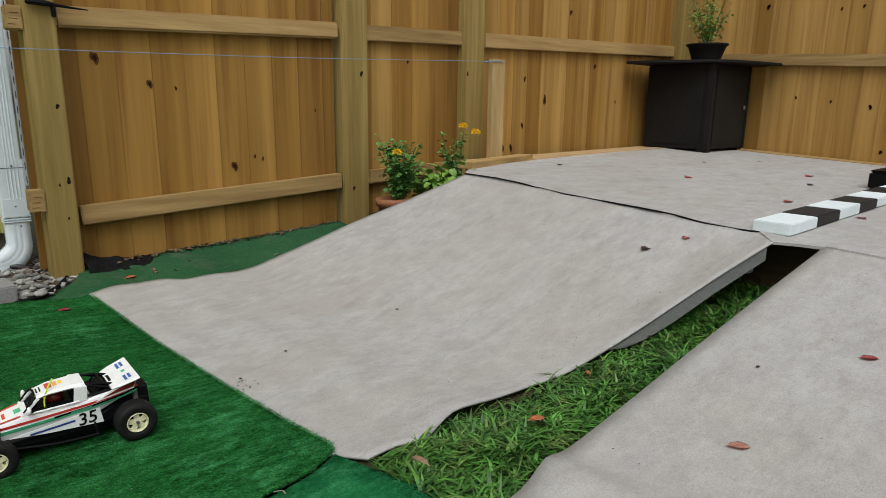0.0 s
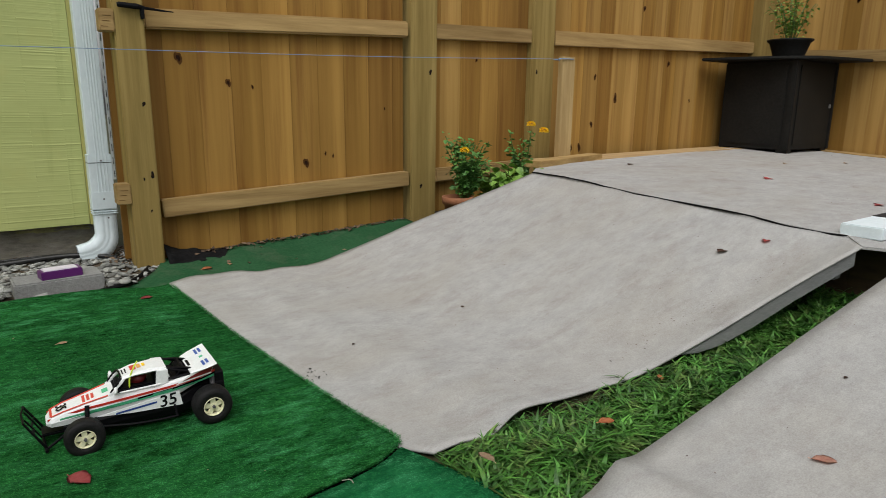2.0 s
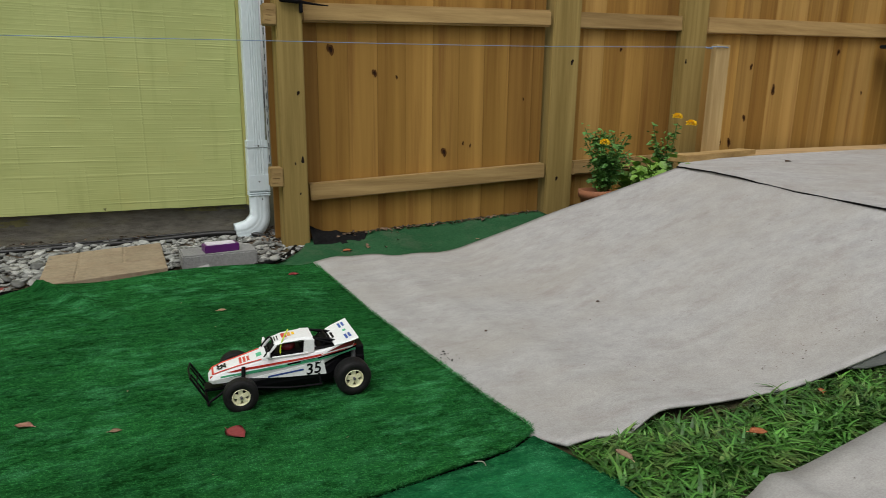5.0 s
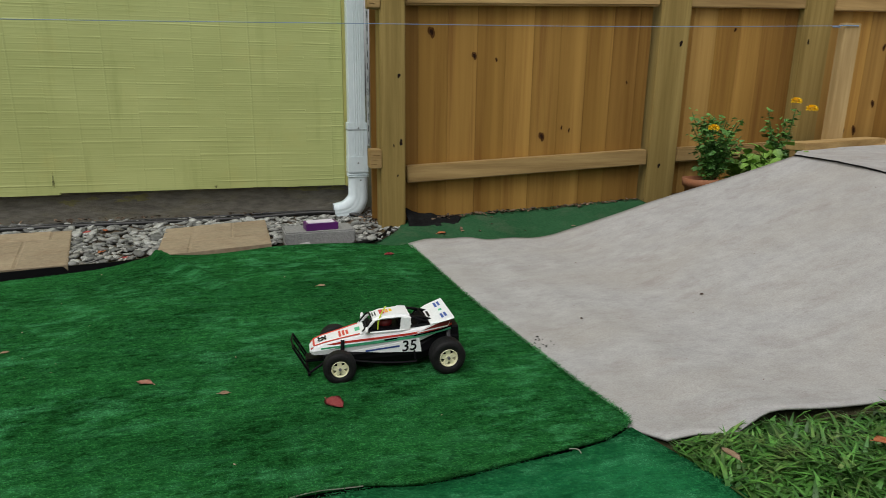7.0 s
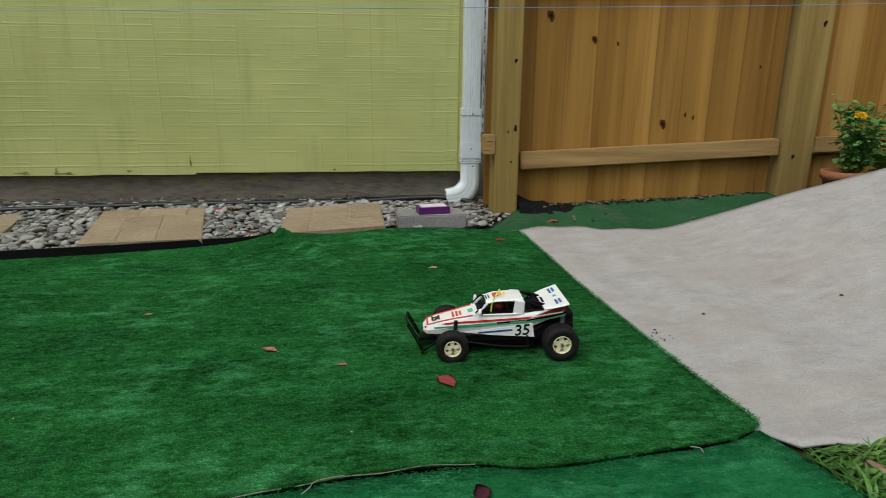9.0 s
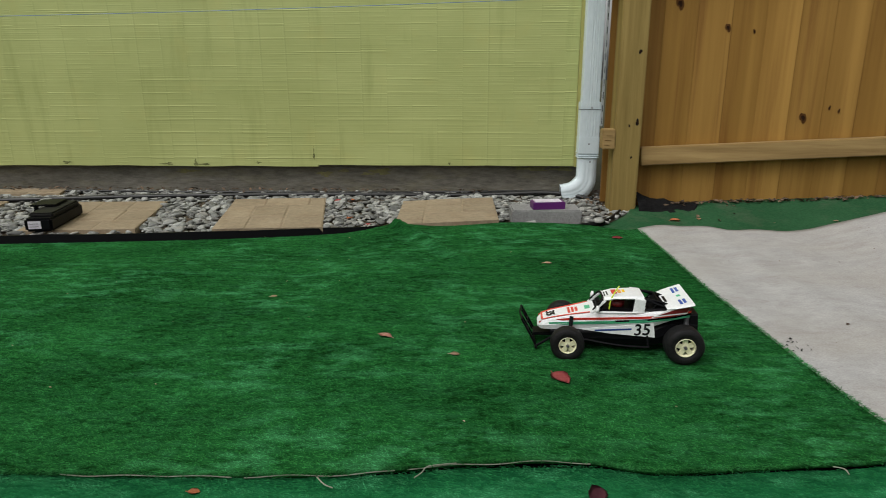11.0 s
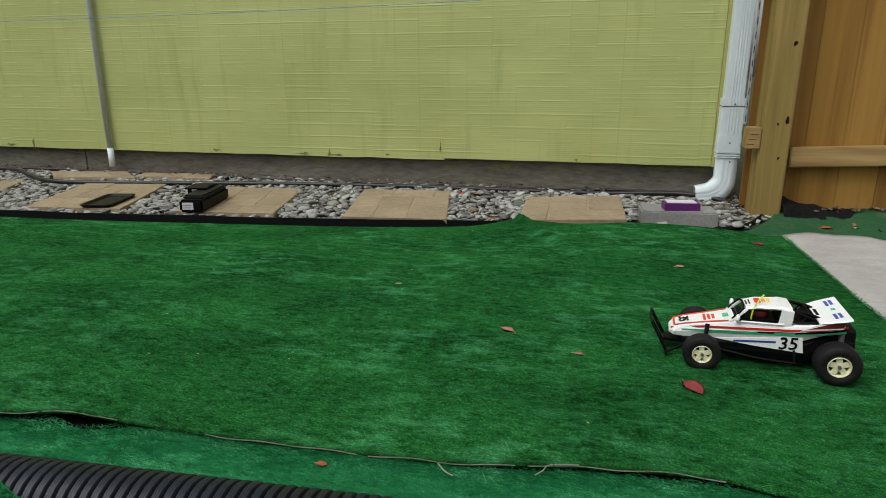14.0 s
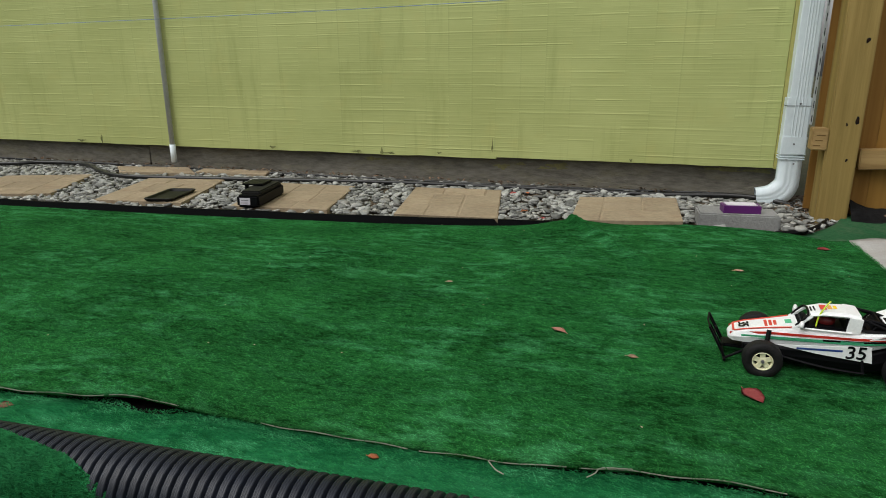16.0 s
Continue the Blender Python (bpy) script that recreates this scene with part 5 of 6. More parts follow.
part("bracket", joined(box(-0.09, 0.0, 0.068, 0.01, 0.12, 0.076, 0.003), box(-0.08, 0.01, 0.0, -0.068, 0.03, 0.07, 0.002)), M["black_plastic"], charger)
part("cover", box(-0.045, -0.12, 0.048, 0.045, 0.14, 0.066, 0.006), M["dark_box"], charger)
part("sticker", box(-0.034, -0.1575, 0.012, 0.012, -0.1555, 0.042), M["white_card"], charger, "white paper sticker")
for k in range(2):
    part("printed_bar", box(-0.029, -0.1585, 0.02 + 0.011 * k, 0.004, -0.1577, 0.0215 + 0.011 * k), M["shade_grey"], charger)

tray = thing("tray", (-2.668, 2.72, 0.024), "small black plastic tray on a stepping stone", "tray", turn=14)
bm = bmesh.new()
ring = []
for inset, z in ((0.008, 0.0), (0.0, 0.012), (0.003, 0.014), (0.009, 0.0125), (0.014, 0.004)):
    w, h, c = 0.07 - inset, 0.13 - inset, 0.02
    loop = []
    for sx, sy, a0 in ((1, 1, 0), (-1, 1, 90), (-1, -1, 180), (1, -1, 270)):
        for k in range(5):
            a = radians(a0 + 22.5 * k)
            loop.append(bm.verts.new((sx * (w - c) + c * math.cos(a), sy * (h - c) + c * math.sin(a), z)))
    ring.append(loop)
for a, b in zip(ring, ring[1:]):
    for k in range(20):
        bm.faces.new((a[k], a[(k + 1) % 20], b[(k + 1) % 20], b[k]))
bm.faces.new(ring[0])
bm.faces.new(ring[-1])
bmesh.ops.recalc_face_normals(bm, faces=bm.faces[:])
part("pan", bm, M["tray"], tray)

# black fabric at the foot of the gate
r = random.Random(21)
fab = Patch([(0.235, 3.1, 0.0), (0.33, 3.09, 0.014), (0.47, 3.13, 0.03)], [(0.235, 3.2, 0.085), (0.33, 3.2, 0.05), (0.47, 3.2, 0.05)], [(0.235, 3.1, 0.0), (0.235, 3.15, 0.06), (0.235, 3.2, 0.085)], [(0.47, 3.1, 0.025), (0.5, 3.15, 0.04), (0.47, 3.2, 0.05)])
bm = fab.mesh(40, 16, 0.004)
for q in bm.verts:
    q.co.z += 0.014 * noise.noise(q.co * 11) + 0.006 * noise.noise(q.co * 31)
    q.co.y += 0.03 * noise.noise(q.co * 9 + Vector((5, 0, 0)))
ob = part("ground_fabric", bm, M["fabric"], smooth=True)
tagged(ob, "crumpled black ground fabric by the gate post", "fabric")

# ---- corrugated pipe and turf flap ----
pa, pb = Vector((-2.6, 0.796, 0.053)), Vector((-0.25, 0.9605, 0.053))
axis = (pb - pa).normalized()
length = (pb - pa).length
pitch = 0.0156
prof = []
s = 0.0
while s < length:
    prof += [(0.044, s), (0.044, s + 0.14 * pitch), (0.055, s + 0.24 * pitch), (0.0569, s + 0.32 * pitch), (0.0569, s + 0.46 * pitch), (0.0562, s + 0.5 * pitch), (0.0569, s + 0.54 * pitch), (0.0569, s + 0.7 * pitch), (0.0562, s + 0.74 * pitch), (0.0569, s + 0.78 * pitch), (0.0565, s + 0.88 * pitch), (0.055, s + 0.96 * pitch)]
    s += pitch
bm = lathe(prof, 22, "z", False)
m = Vector((0, 0, 1)).rotation_difference(axis).to_matrix().to_4x4()
m.translation = pa
bm.transform(m)
ob = part("drain_pipe", bm, M["pipe"], smooth=True)
tagged(ob, "black corrugated drain pipe lying on the turf", "pipe")

bm = bmesh.new()
rows = []
table = []
for i in range(61):
    x = -2.6 + 1.56 * i / 60
    yc = 0.81 + (x + 2.4) * 0.07
    phi = float(np.interp(x, [-2.6, -1.6, -1.48, -1.359, -1.286, -1.222, -1.141, -1.105, -1.06], [140, 118, 102, 85, 73, 63, 39, 27, 8]))
    row = []
    for j in range(25):
        if j < 8:
            row.append(Vector((x, yc - 0.062 - 0.3 * (1 - j / 8), 0.008 + 0.01 * (j / 8) ** 3)))
        else:
            a = radians(phi * (j - 8) / 16)
            row.append(Vector((x, yc - 0.062 * math.cos(a), 0.053 * min(1, phi / 60) + 0.062 * math.sin(a))))
    table.append(row)
    rows.append([bm.verts.new(p) for p in row])
for a, b in zip(rows, rows[1:]):
    for j in range(24):
        bm.faces.new((a[j], b[j], b[j + 1], a[j + 1]))
ob = part("turf_sheet", bm, M["turf_light"], smooth=True)
tagged(ob, "green turf flap folded over the drain pipe", "turf", kind="structure")


class Grid:
    def __init__(self, rows_):
        self.g = np.array([[p[:] for p in row] for row in rows_])

    def at(self, u, v):
        i, j = round(u * (len(self.g) - 1)), round(v * (self.g.shape[1] - 1))
        return self.g[i, j]


ob = fibres("turf_pile", Grid(table), 100000, M["turf_flap_blades"], 0.006, (0.3, 1.0), (60, 24), 0.0018, 1.3)
tagged(ob, "short green fibres of the turf flap", "turf", kind="stuff")

# ---- loose threads at the seam ----
seam_dense = np.array(smooth_line(seam, 10))
seam_x = seam_dense[:, 0]


def seam_thread(x0, x1):
    """A pale backing thread hanging at the turf's cut edge."""
    pts = []
    for k in range(40):
        x = x0 + (x1 - x0) * k / 39
        pts.append((x, float(np.interp(x, seam_x, seam_dense[:, 1])) + 0.0055 + 0.0015 * math.sin(31 * x), float(np.interp(x, seam_x, seam_dense[:, 2])) - 0.003 + 0.0015 * math.sin(47 * x)))
    return pts


for pts in (seam_thread(-1.74, -1.47), seam_thread(-1.46, -1.31), seam_thread(-1.14, -0.86), seam_thread(-0.84, -0.6), seam_thread(-0.58, -0.28), [(-0.5, 1.228, 0.0), (-0.545, 1.219, -0.001), (-0.555, 1.203, -0.002), (-0.566, 1.19, -0.003)],
            [(-0.72, 1.18, 0.0), (-0.705, 1.165, -0.002), (-0.69, 1.158, -0.003)], [(0.11, 1.25, 0.0), (0.122, 1.24, 0.003), (0.124, 1.23, 0.0)]):
    ob = part("loose_thread", tube(smooth_line(pts, 3), 0.0011, 5), M["thread"])
    tagged(ob, "pale loose thread at the turf seam", "thread")

# ---- fallen leaves ----
bpy.context.view_layer.update()


def fallen_leaf(x, y, size, turn, mat, label, fold=0.08, top=1.0, lift=0.002, wide=0.28):
    bm = bmesh.new()
    n = 10
    rows_ = []
    for i in range(n + 1):
        t = i / n
        w = wide * size * math.sin(math.pi * t ** 0.92) ** 1.05 if 0 < i < n else 0.004 * size
        z = 0.04 * size * math.sin(math.pi * t * 1.1) + 0.015 * size * math.sin(9 * t)
        w *= 1 + 0.13 * math.sin(7.3 * t + 40 * x) + 0.07 * math.sin(17 * t + 25 * y)
        rows_.append([bm.verts.new(((t - 0.5) * size, s * w * (1 - 0.5 * fold * s * s), z + (s * s * w * fold * (2.2 if s > 0 else 0.6)) + 0.005 * size * math.sin(23 * t + 3 * s + 30 * x))) for s in (-1, -0.5, 0, 0.5, 1)])
    for a, b in zip(rows_, rows_[1:]):
        for k in range(4):
            bm.faces.new((a[k], b[k], b[k + 1], a[k + 1]))
    bmesh.ops.solidify(bm, geom=bm.faces[:], thickness=0.0003)
    stem = tube(smooth_line([(-0.5 * size, 0, 0), (-0.55 * size, 0.01 * size, 0.01 * size), (-0.62 * size, 0.03 * size, 0.0)], 3), 0.0008, 5)
    ob = part("fallen_leaf", joined(bm, stem), mat, smooth=True)
    z = drop(x, y, top) + lift
    ob.matrix_world = pose(x, y, z, 0, 0, turn)
    tagged(ob, label, "leaf", "fallen leaves")


PINK = ("faded pink fallen leaf lying on the ", M["pink_leaf"])
PURPLE = ("curled purple-brown fallen leaf lying on the ", M["purple_leaf"])
RED, ORANGE, TAN, BROWN = ("red fallen leaf lying on the ", M["red_leaf"]), ("orange-brown fallen leaf lying on the ", M["orange_leaf"]), ("pale tan fallen leaf lying on the ", M["tan_leaf"]), ("dark brown fallen leaf lying on the ", M["brown_leaf"])
for x, y, size, turn, (words, mat), place in (
        (-0.295, 1.527, 0.056, -58, RED, "turf"), (-0.69, 1.72, 0.044, 150, PINK, "turf"), (-0.518, 1.627, 0.026, -5, TAN, "turf"),
        (0.06, 2.7, 0.045, 10, RED, "turf"), (-0.245, 2.303, 0.03, 5, TAN, "turf"), (-0.281, 1.165, 0.05, 60, PURPLE, "turf"), (-0.906, 1.146, 0.021, 0, ORANGE, "turf"), (-1.63, 1.07, 0.035, 30, RED, "turf"),
        (-1.141, 3.298, 0.05, 30, RED, "gravel"), (-1.087, 3.349, 0.04, 110, ORANGE, "gravel"), (-0.917, 2.86, 0.05, 10, RED, "gravel"), (-1.02, 2.95, 0.05, 70, ORANGE, "gravel"), (-0.95, 3.2, 0.04, 0, RED, "gravel"), (0.36, 2.99, 0.05, 20, ORANGE, "turf"), (0.46, 3.0, 0.03, 70, TAN, "turf"), (0.98, 2.92, 0.022, 0, TAN, "turf"), (-1.05, 2.0, 0.02, 20, TAN, "turf"),
        (1.592, 1.388, 0.05, 0, BROWN, "carpet"), (1.708, 1.307, 0.045, 20, RED, "carpet"), (2.912, 1.939, 0.07, 10, RED, "carpet"), (3.714, 1.612, 0.075, 5, RED, "carpet"), (2.615, 1.317, 0.06, 0, RED, "carpet"),
        (3.323, 1.47, 0.06, 0, BROWN, "carpet"), (2.654, 2.606, 0.05, 5, BROWN, "carpet"), (3.751, 2.268, 0.045, 0, TAN, "carpet"), (4.222, 2.109, 0.045, 0, TAN, "carpet"), (2.49, 1.0, 0.05, 60, RED, "carpet"),
        (0.84, 0.712, 0.046, -50, PINK, "carpet"), (1.285, 0.621, 0.042, -50, RED, "carpet"), (0.46, 1.86, 0.012, 40, BROWN, "carpet"), (1.12, 0.8, 0.014, 0, BROWN, "carpet"), (0.9, 1.9, 0.014, 10, BROWN, "carpet"),
        (0.655, 1.073, 0.04, -20, ORANGE, "grass"), (0.35, 1.112, 0.045, 95, TAN, "grass"), (1.45, 1.01, 0.05, 0, BROWN, "grass"), (1.2, 1.07, 0.04, 30, BROWN, "grass"), (0.95, 1.15, 0.03, 50, ORANGE, "grass")):
    fallen_leaf(x, y, size, turn, mat, words + place, lift=0.065 if place == "grass" else 0.002, wide=0.26 + 0.12 * abs(math.sin(37 * x)), fold=0.35 if mat == M["purple_leaf"] else 0.1)

# ---- grass between the ramps ----
def lawn_z(x):
    return float(np.interp(x, [0.3, 0.9, 1.85], [-0.028, -0.008, 0.085]))


lawn_bank = Patch([(0.3, 0.75, -0.028), (0.9, 0.75, -0.008), (1.85, 0.75, 0.085)], [(0.3, 1.45, -0.028), (0.9, 1.45, -0.008), (1.85, 1.45, 0.085)], [(0.3, 0.75, -0.028), (0.3, 1.45, -0.028)], [(1.85, 0.75, 0.085), (1.85, 1.45, 0.085)], 0.008)
ob = part("lawn", lawn_bank.mesh(40, 16, 0.03), M["lawn"], smooth=True)
tagged(ob, "bare lawn soil rising between the ramps", "ground", kind="structure")
low_x, low_y = [0.28, 0.36, 0.44, 0.6, 0.845, 1.09, 1.46, 1.824, 2.1], [0.4, 0.7, 0.94, 0.985, 0.965, 0.95, 0.925, 0.9, 0.9]
high_x, high_y = [0.28, 0.315, 0.55, 0.725, 1.0, 1.2, 1.5, 1.73, 2.1], [1.1, 1.235, 1.25, 1.235, 1.21, 1.22, 1.22, 1.2, 1.2]
n = 50000
x = 0.29 + 1.6 * rng.uniform(0, 1, n) ** np.where(np.arange(n) % 3 == 0, 0.75, 1.5)
y = rng.uniform(0.4, 1.3, n)
keep = (y > np.interp(x, low_x, low_y) - 0.012 + np.where((x > 0.36) & (x < 0.8), 0.035, 0.0)) & (y < np.interp(x, high_x, high_y))
keep &= x > np.interp(y, [0.7, 1.07, 1.17, 1.25], [0.345, 0.33, 0.312, 0.292])
x, y = x[keep], y[keep]
clump = np.array([noise.noise(Vector((a * 9, b * 9, 0.3))) for a, b in zip(x, y)])
keep = rng.uniform(-0.55, 0.6, len(x)) < clump + 0.25
x, y, clump = x[keep], y[keep], clump[keep]
n = len(x)
size = rng.uniform(0.03, 0.082, n) * (1 + 0.4 * clump) * np.where(y < np.interp(x, low_x, low_y) + 0.06, 0.6, 1.0)
ang = rng.uniform(0, 2 * np.pi, n)
lean = rng.uniform(0.45, 1.6, n)
wide = rng.uniform(0.0022, 0.0052, n)
way = np.stack([np.cos(ang), np.sin(ang), 0 * ang], 1)
side = np.stack([-np.sin(ang), np.cos(ang), 0 * ang], 1) * wide[:, None]
base = np.stack([x, y, np.array([lawn_z(a) for a in x]) - 0.003], 1)


def up_blade(t):
    return base + way * (lean * size * t ** 2)[:, None] + np.array([0, 0, 1.0]) * (size * (0.85 * t - 0.42 * lean * t ** 2))[:, None]


tip = up_blade(1.0)
clear = (tip[:, 1] < np.interp(tip[:, 0], [0.3, 0.55, 0.725, 1.0, 1.2, 1.3], [1.22, 1.24, 1.22, 1.195, 1.21, 1.3])) | (rng.uniform(0, 1, n) < 0.02)
clear &= (tip[:, 1] > np.interp(tip[:, 0], low_x, low_y) - 0.02) & (tip[:, 0] > np.interp(tip[:, 1], [0.7, 1.07, 1.17, 1.25], [0.34, 0.325, 0.305, 0.285]))
base, way, side, lean, size = base[clear], way[clear], side[clear], lean[clear], size[clear]
n = len(base)
v = np.concatenate([base - side, base + side, up_blade(0.4) - side, up_blade(0.4) + side, up_blade(0.75) - side * 0.7, up_blade(0.75) + side * 0.7, up_blade(1.0)])
k = np.arange(n)
f = np.concatenate([np.stack([k + a * n, k + b * n, k + c * n], 1) for a, b, c in ((0, 1, 2), (1, 3, 2), (2, 3, 4), (3, 5, 4), (4, 5, 6))])
ob = triangles("grass", v, f, M["grass"])
tagged(ob, "bright green grass growing between the two ramps", "grass", kind="stuff")


def litter(name, label, spots, mat, seed, size=(0.006, 0.018)):
    """Scattered curled flakes, each a small bent quad with thickness."""
    r_ = random.Random(seed)
    bm_ = bmesh.new()
    for x_, y_, z_ in spots:
        n_ = r_.uniform(*size)
        m_ = Matrix.Translation((x_, y_, z_)) @ Euler((r_.uniform(-0.5, 0.5), r_.uniform(-0.5, 0.5), r_.uniform(0, 6.28))).to_matrix().to_4x4()
        q_ = [bm_.verts.new(m_ @ Vector(c)) for c in ((-n_, 0, 0), (0, -n_ * 0.5, n_ * 0.2), (n_, 0, 0), (0, n_ * 0.5, n_ * 0.15), (0, 0, -n_ * 0.2))]
        for i_ in range(4):
            bm_.faces.new((q_[i_], q_[(i_ + 1) % 4], q_[4]))
        bm_.faces.new(q_[:4])
    return tagged(part(name, bm_, mat), label, "debris", kind="stuff")


r = random.Random(31)
spots = []
for _ in range(230):
    x = r.uniform(0.3, 1.5)
    spots.append((x, 3.195 - 0.022 * abs(r.gauss(0, 1)), far_strip.at((x - 0.2) / 1.3, 0.95)[2] + r.uniform(0.002, 0.01)))
for _ in range(12):
    x, y = r.uniform(0.3, 1.2), r.uniform(2.9, 3.15)
    spots.append((x, y, far_strip.at((x - 0.2) / 1.3, min(1, (y - 2.8) / 0.4))[2] + 0.006))
litter("leaf_litter", "brown dry leaf litter along the foot of the gate", spots, M["litter"], 5)
spots = [(r.uniform(-4.5, 0.2), 3.535 - abs(r.gauss(0, 0.03)), 0.03) for _ in range(260)] + [(r.uniform(0.02, 0.16), r.uniform(3.2, 3.5), 0.02) for _ in range(90)]
litter("leaf_litter", "brown dry leaf litter along the foundation", spots, M["litter"], 6)
spots = [(x, y, drop(x, y, 1.0) + 0.002) for x, y in [(r.uniform(1.9, 4.9), r.uniform(1.2, 2.9)) for _ in range(60)] + [(r.uniform(0.3, 1.8), r.uniform(1.3, 2.7)) for _ in range(90)] + [(r.uniform(0.6, 1.8), r.uniform(0.2, 0.9)) for _ in range(50)] + [(x, 1.3 - 0.17 * (x - 0.9) + abs(r.gauss(0, 0.05))) for x in [r.uniform(0.9, 1.7) for _ in range(70)]]]
litter("leaf_litter", "tiny dark crumbs scattered over the carpet", spots, M["brown_leaf"], 7, (0.001, 0.0035))
spots = [(x, y, drop(x, y, 1.0) + 0.004) for x, y in [(r.uniform(-1.9, 0.1), r.uniform(1.3, 2.7)) for _ in range(40)]]
litter("leaf_litter", "tiny pale crumbs scattered over the turf", spots, M["tan_leaf"], 8, (0.001, 0.0035))
spots = [(x, y, drop(x, y, 1.0) + 0.003) for x, y in [(0.262 + 0.05 * r.random(), 1.79 - 0.07 * r.random()) for _ in range(14)]]
litter("dirt_crumbs", "dark dirt crumbs at the foot of the ramp", spots, M["fabric"], 9, (0.003, 0.006))

# ---- toy buggy ----
car = thing("toy_buggy", (-0.139, 1.711, 0.0), "white radio-controlled toy buggy with red and green stripes", "toy car", turn=-2.5)
F, R = -0.127, 0.124


def loft(sections):
    """Boxy rings (x, low, high, half width low, half width high) joined along x."""
    bm = bmesh.new()
    rings_ = []
    for x_, zl, zh, wl, wh in sections:
        zm = zl + 0.45 * (zh - zl)
        rings_.append([bm.verts.new(q) for q in ((x_, -wl * 0.9, zl), (x_, -wl, zm), (x_, -wh, zh - 0.003), (x_, -wh + 0.004, zh), (x_, wh - 0.004, zh), (x_, wh, zh - 0.003), (x_, wl, zm), (x_, wl * 0.9, zl))])
    for a, b in zip(rings_, rings_[1:]):
        for k_ in range(8):
            bm.faces.new((a[k_], a[(k_ + 1) % 8], b[(k_ + 1) % 8], b[k_]))
    bm.faces.new(rings_[0])
    bm.faces.new(rings_[-1])
    bmesh.ops.recalc_face_normals(bm, faces=bm.faces[:])
    return bm


def strip(pts, wide, lift):
    """A flat decal on the near or far side, along (x, z) points at a given y each."""
    bm = bmesh.new()
    a = [bm.verts.new((x_, y_ + (-lift if y_ < 0 else lift), z_ + wide / 2)) for x_, y_, z_ in pts]
    b = [bm.verts.new((x_, y_ + (-lift if y_ < 0 else lift), z_ - wide / 2)) for x_, y_, z_ in pts]
    for i in range(len(pts) - 1):
        bm.faces.new((a[i], a[i + 1], b[i + 1], b[i]))
    ret = bmesh.ops.solidify(bm, geom=bm.faces[:], thickness=0.0005)
    return bm


shell = part("body_shell", loft([(-0.19, 0.049, 0.058, 0.02, 0.016), (-0.181, 0.046, 0.066, 0.029, 0.025), (-0.16, 0.046, 0.0735, 0.032, 0.028), (-0.12, 0.05, 0.083, 0.037, 0.031), (-0.062, 0.054, 0.096, 0.044, 0.038), (-0.045, 0.054, 0.094, 0.046, 0.04),
                                 (0.03, 0.058, 0.096, 0.05, 0.043), (0.06, 0.066, 0.1, 0.05, 0.044), (0.1, 0.083, 0.105, 0.05, 0.046), (0.135, 0.094, 0.112, 0.05, 0.048)]), M["car_white"], car, "white plastic buggy shell")
part("interior", joined(box(0.018, -0.034, 0.094, 0.036, 0.034, 0.128, 0.003), box(-0.05, -0.034, 0.094, 0.02, 0.034, 0.101, 0.003), box(-0.058, -0.026, 0.094, -0.044, 0.026, 0.11, 0.004)), M["black_plastic"], shell, "black cockpit interior")
part("cockpit", box(-0.062, -0.037, 0.09, 0.03, 0.037, 0.0985, 0.002), M["black_plastic"], shell, "black open cockpit")
part("engine_bay", box(0.052, -0.036, 0.095, 0.112, 0.036, 0.1065, 0.003), M["black_plastic"], shell)
part("roof", loft([(-0.044, 0.117, 0.1245, 0.03, 0.027), (-0.022, 0.123, 0.1305, 0.034, 0.03), (0.02, 0.125, 0.133, 0.036, 0.032), (0.043, 0.123, 0.131, 0.037, 0.033)]), M["car_white"], shell)
for s in (-1, 1):
    part("front_pillar", beam((-0.072, s * 0.036, 0.092), (-0.041, s * 0.03, 0.121), 0.004, 0.006, 0.001, (1, 0, 0)), M["car_white"], shell)
    part("rear_pillar", prism([(0.018, 0.094), (0.043, 0.097), (0.045, 0.128), (0.022, 0.13)], "y", s * 0.0395 - 0.003, s * 0.0395 + 0.003, 0.001), M["car_white"], shell)
    part("window_edge", tube([(-0.06, s * 0.0405, 0.096), (0.028, s * 0.0435, 0.0985)], 0.0022, 6), M["car_white"], shell)
    part("roll_bar", tube(smooth_line([(0.04, s * 0.03, 0.127), (0.075, s * 0.03, 0.1215), (0.108, s * 0.031, 0.11)], 4), 0.003, 6), M["black_plastic"], car)
    mirror = part("mirror", lathe([(0.0, -0.0035), (0.006, -0.003), (0.0088, 0.0), (0.0075, 0.0028), (0.0, 0.004)], 18), M["car_white"], car, "round white wing mirror", True)
    mirror.matrix_local = pose(-0.061, s * 0.05, 0.106, 0, -80, 0)
    part("mirror_stalk", tube([(-0.052, s * 0.038, 0.095), (-0.058, s * 0.048, 0.103)], 0.0016, 6), M["black_plastic"], car)
    part("hood_border", joined(beam((-0.18, s * 0.0215, 0.0672), (-0.16, s * 0.0245, 0.0742), 0.0045, 0.0008, 0.0), beam((-0.16, s * 0.0245, 0.0742), (-0.12, s * 0.0275, 0.0837), 0.0045, 0.0008, 0.0), beam((-0.12, s * 0.0275, 0.0837), (-0.075, s * 0.034, 0.0938), 0.0045, 0.0008, 0.0)), M["car_red"], shell, "red border line on the hood")
    part("cage_bar", tube([(0.043, s * 0.034, 0.127), (0.104, s * 0.036, 0.106)], 0.0028, 6), M["black_plastic"], car)
    part("cage_bar", tube([(0.045, s * 0.037, 0.104), (0.104, s * 0.037, 0.107)], 0.0028, 6), M["black_plastic"], car)
    part("cage_bar", tube([(0.062, s * 0.036, 0.106), (0.072, s * 0.034, 0.12)], 0.0022, 6), M["black_plastic"], car)
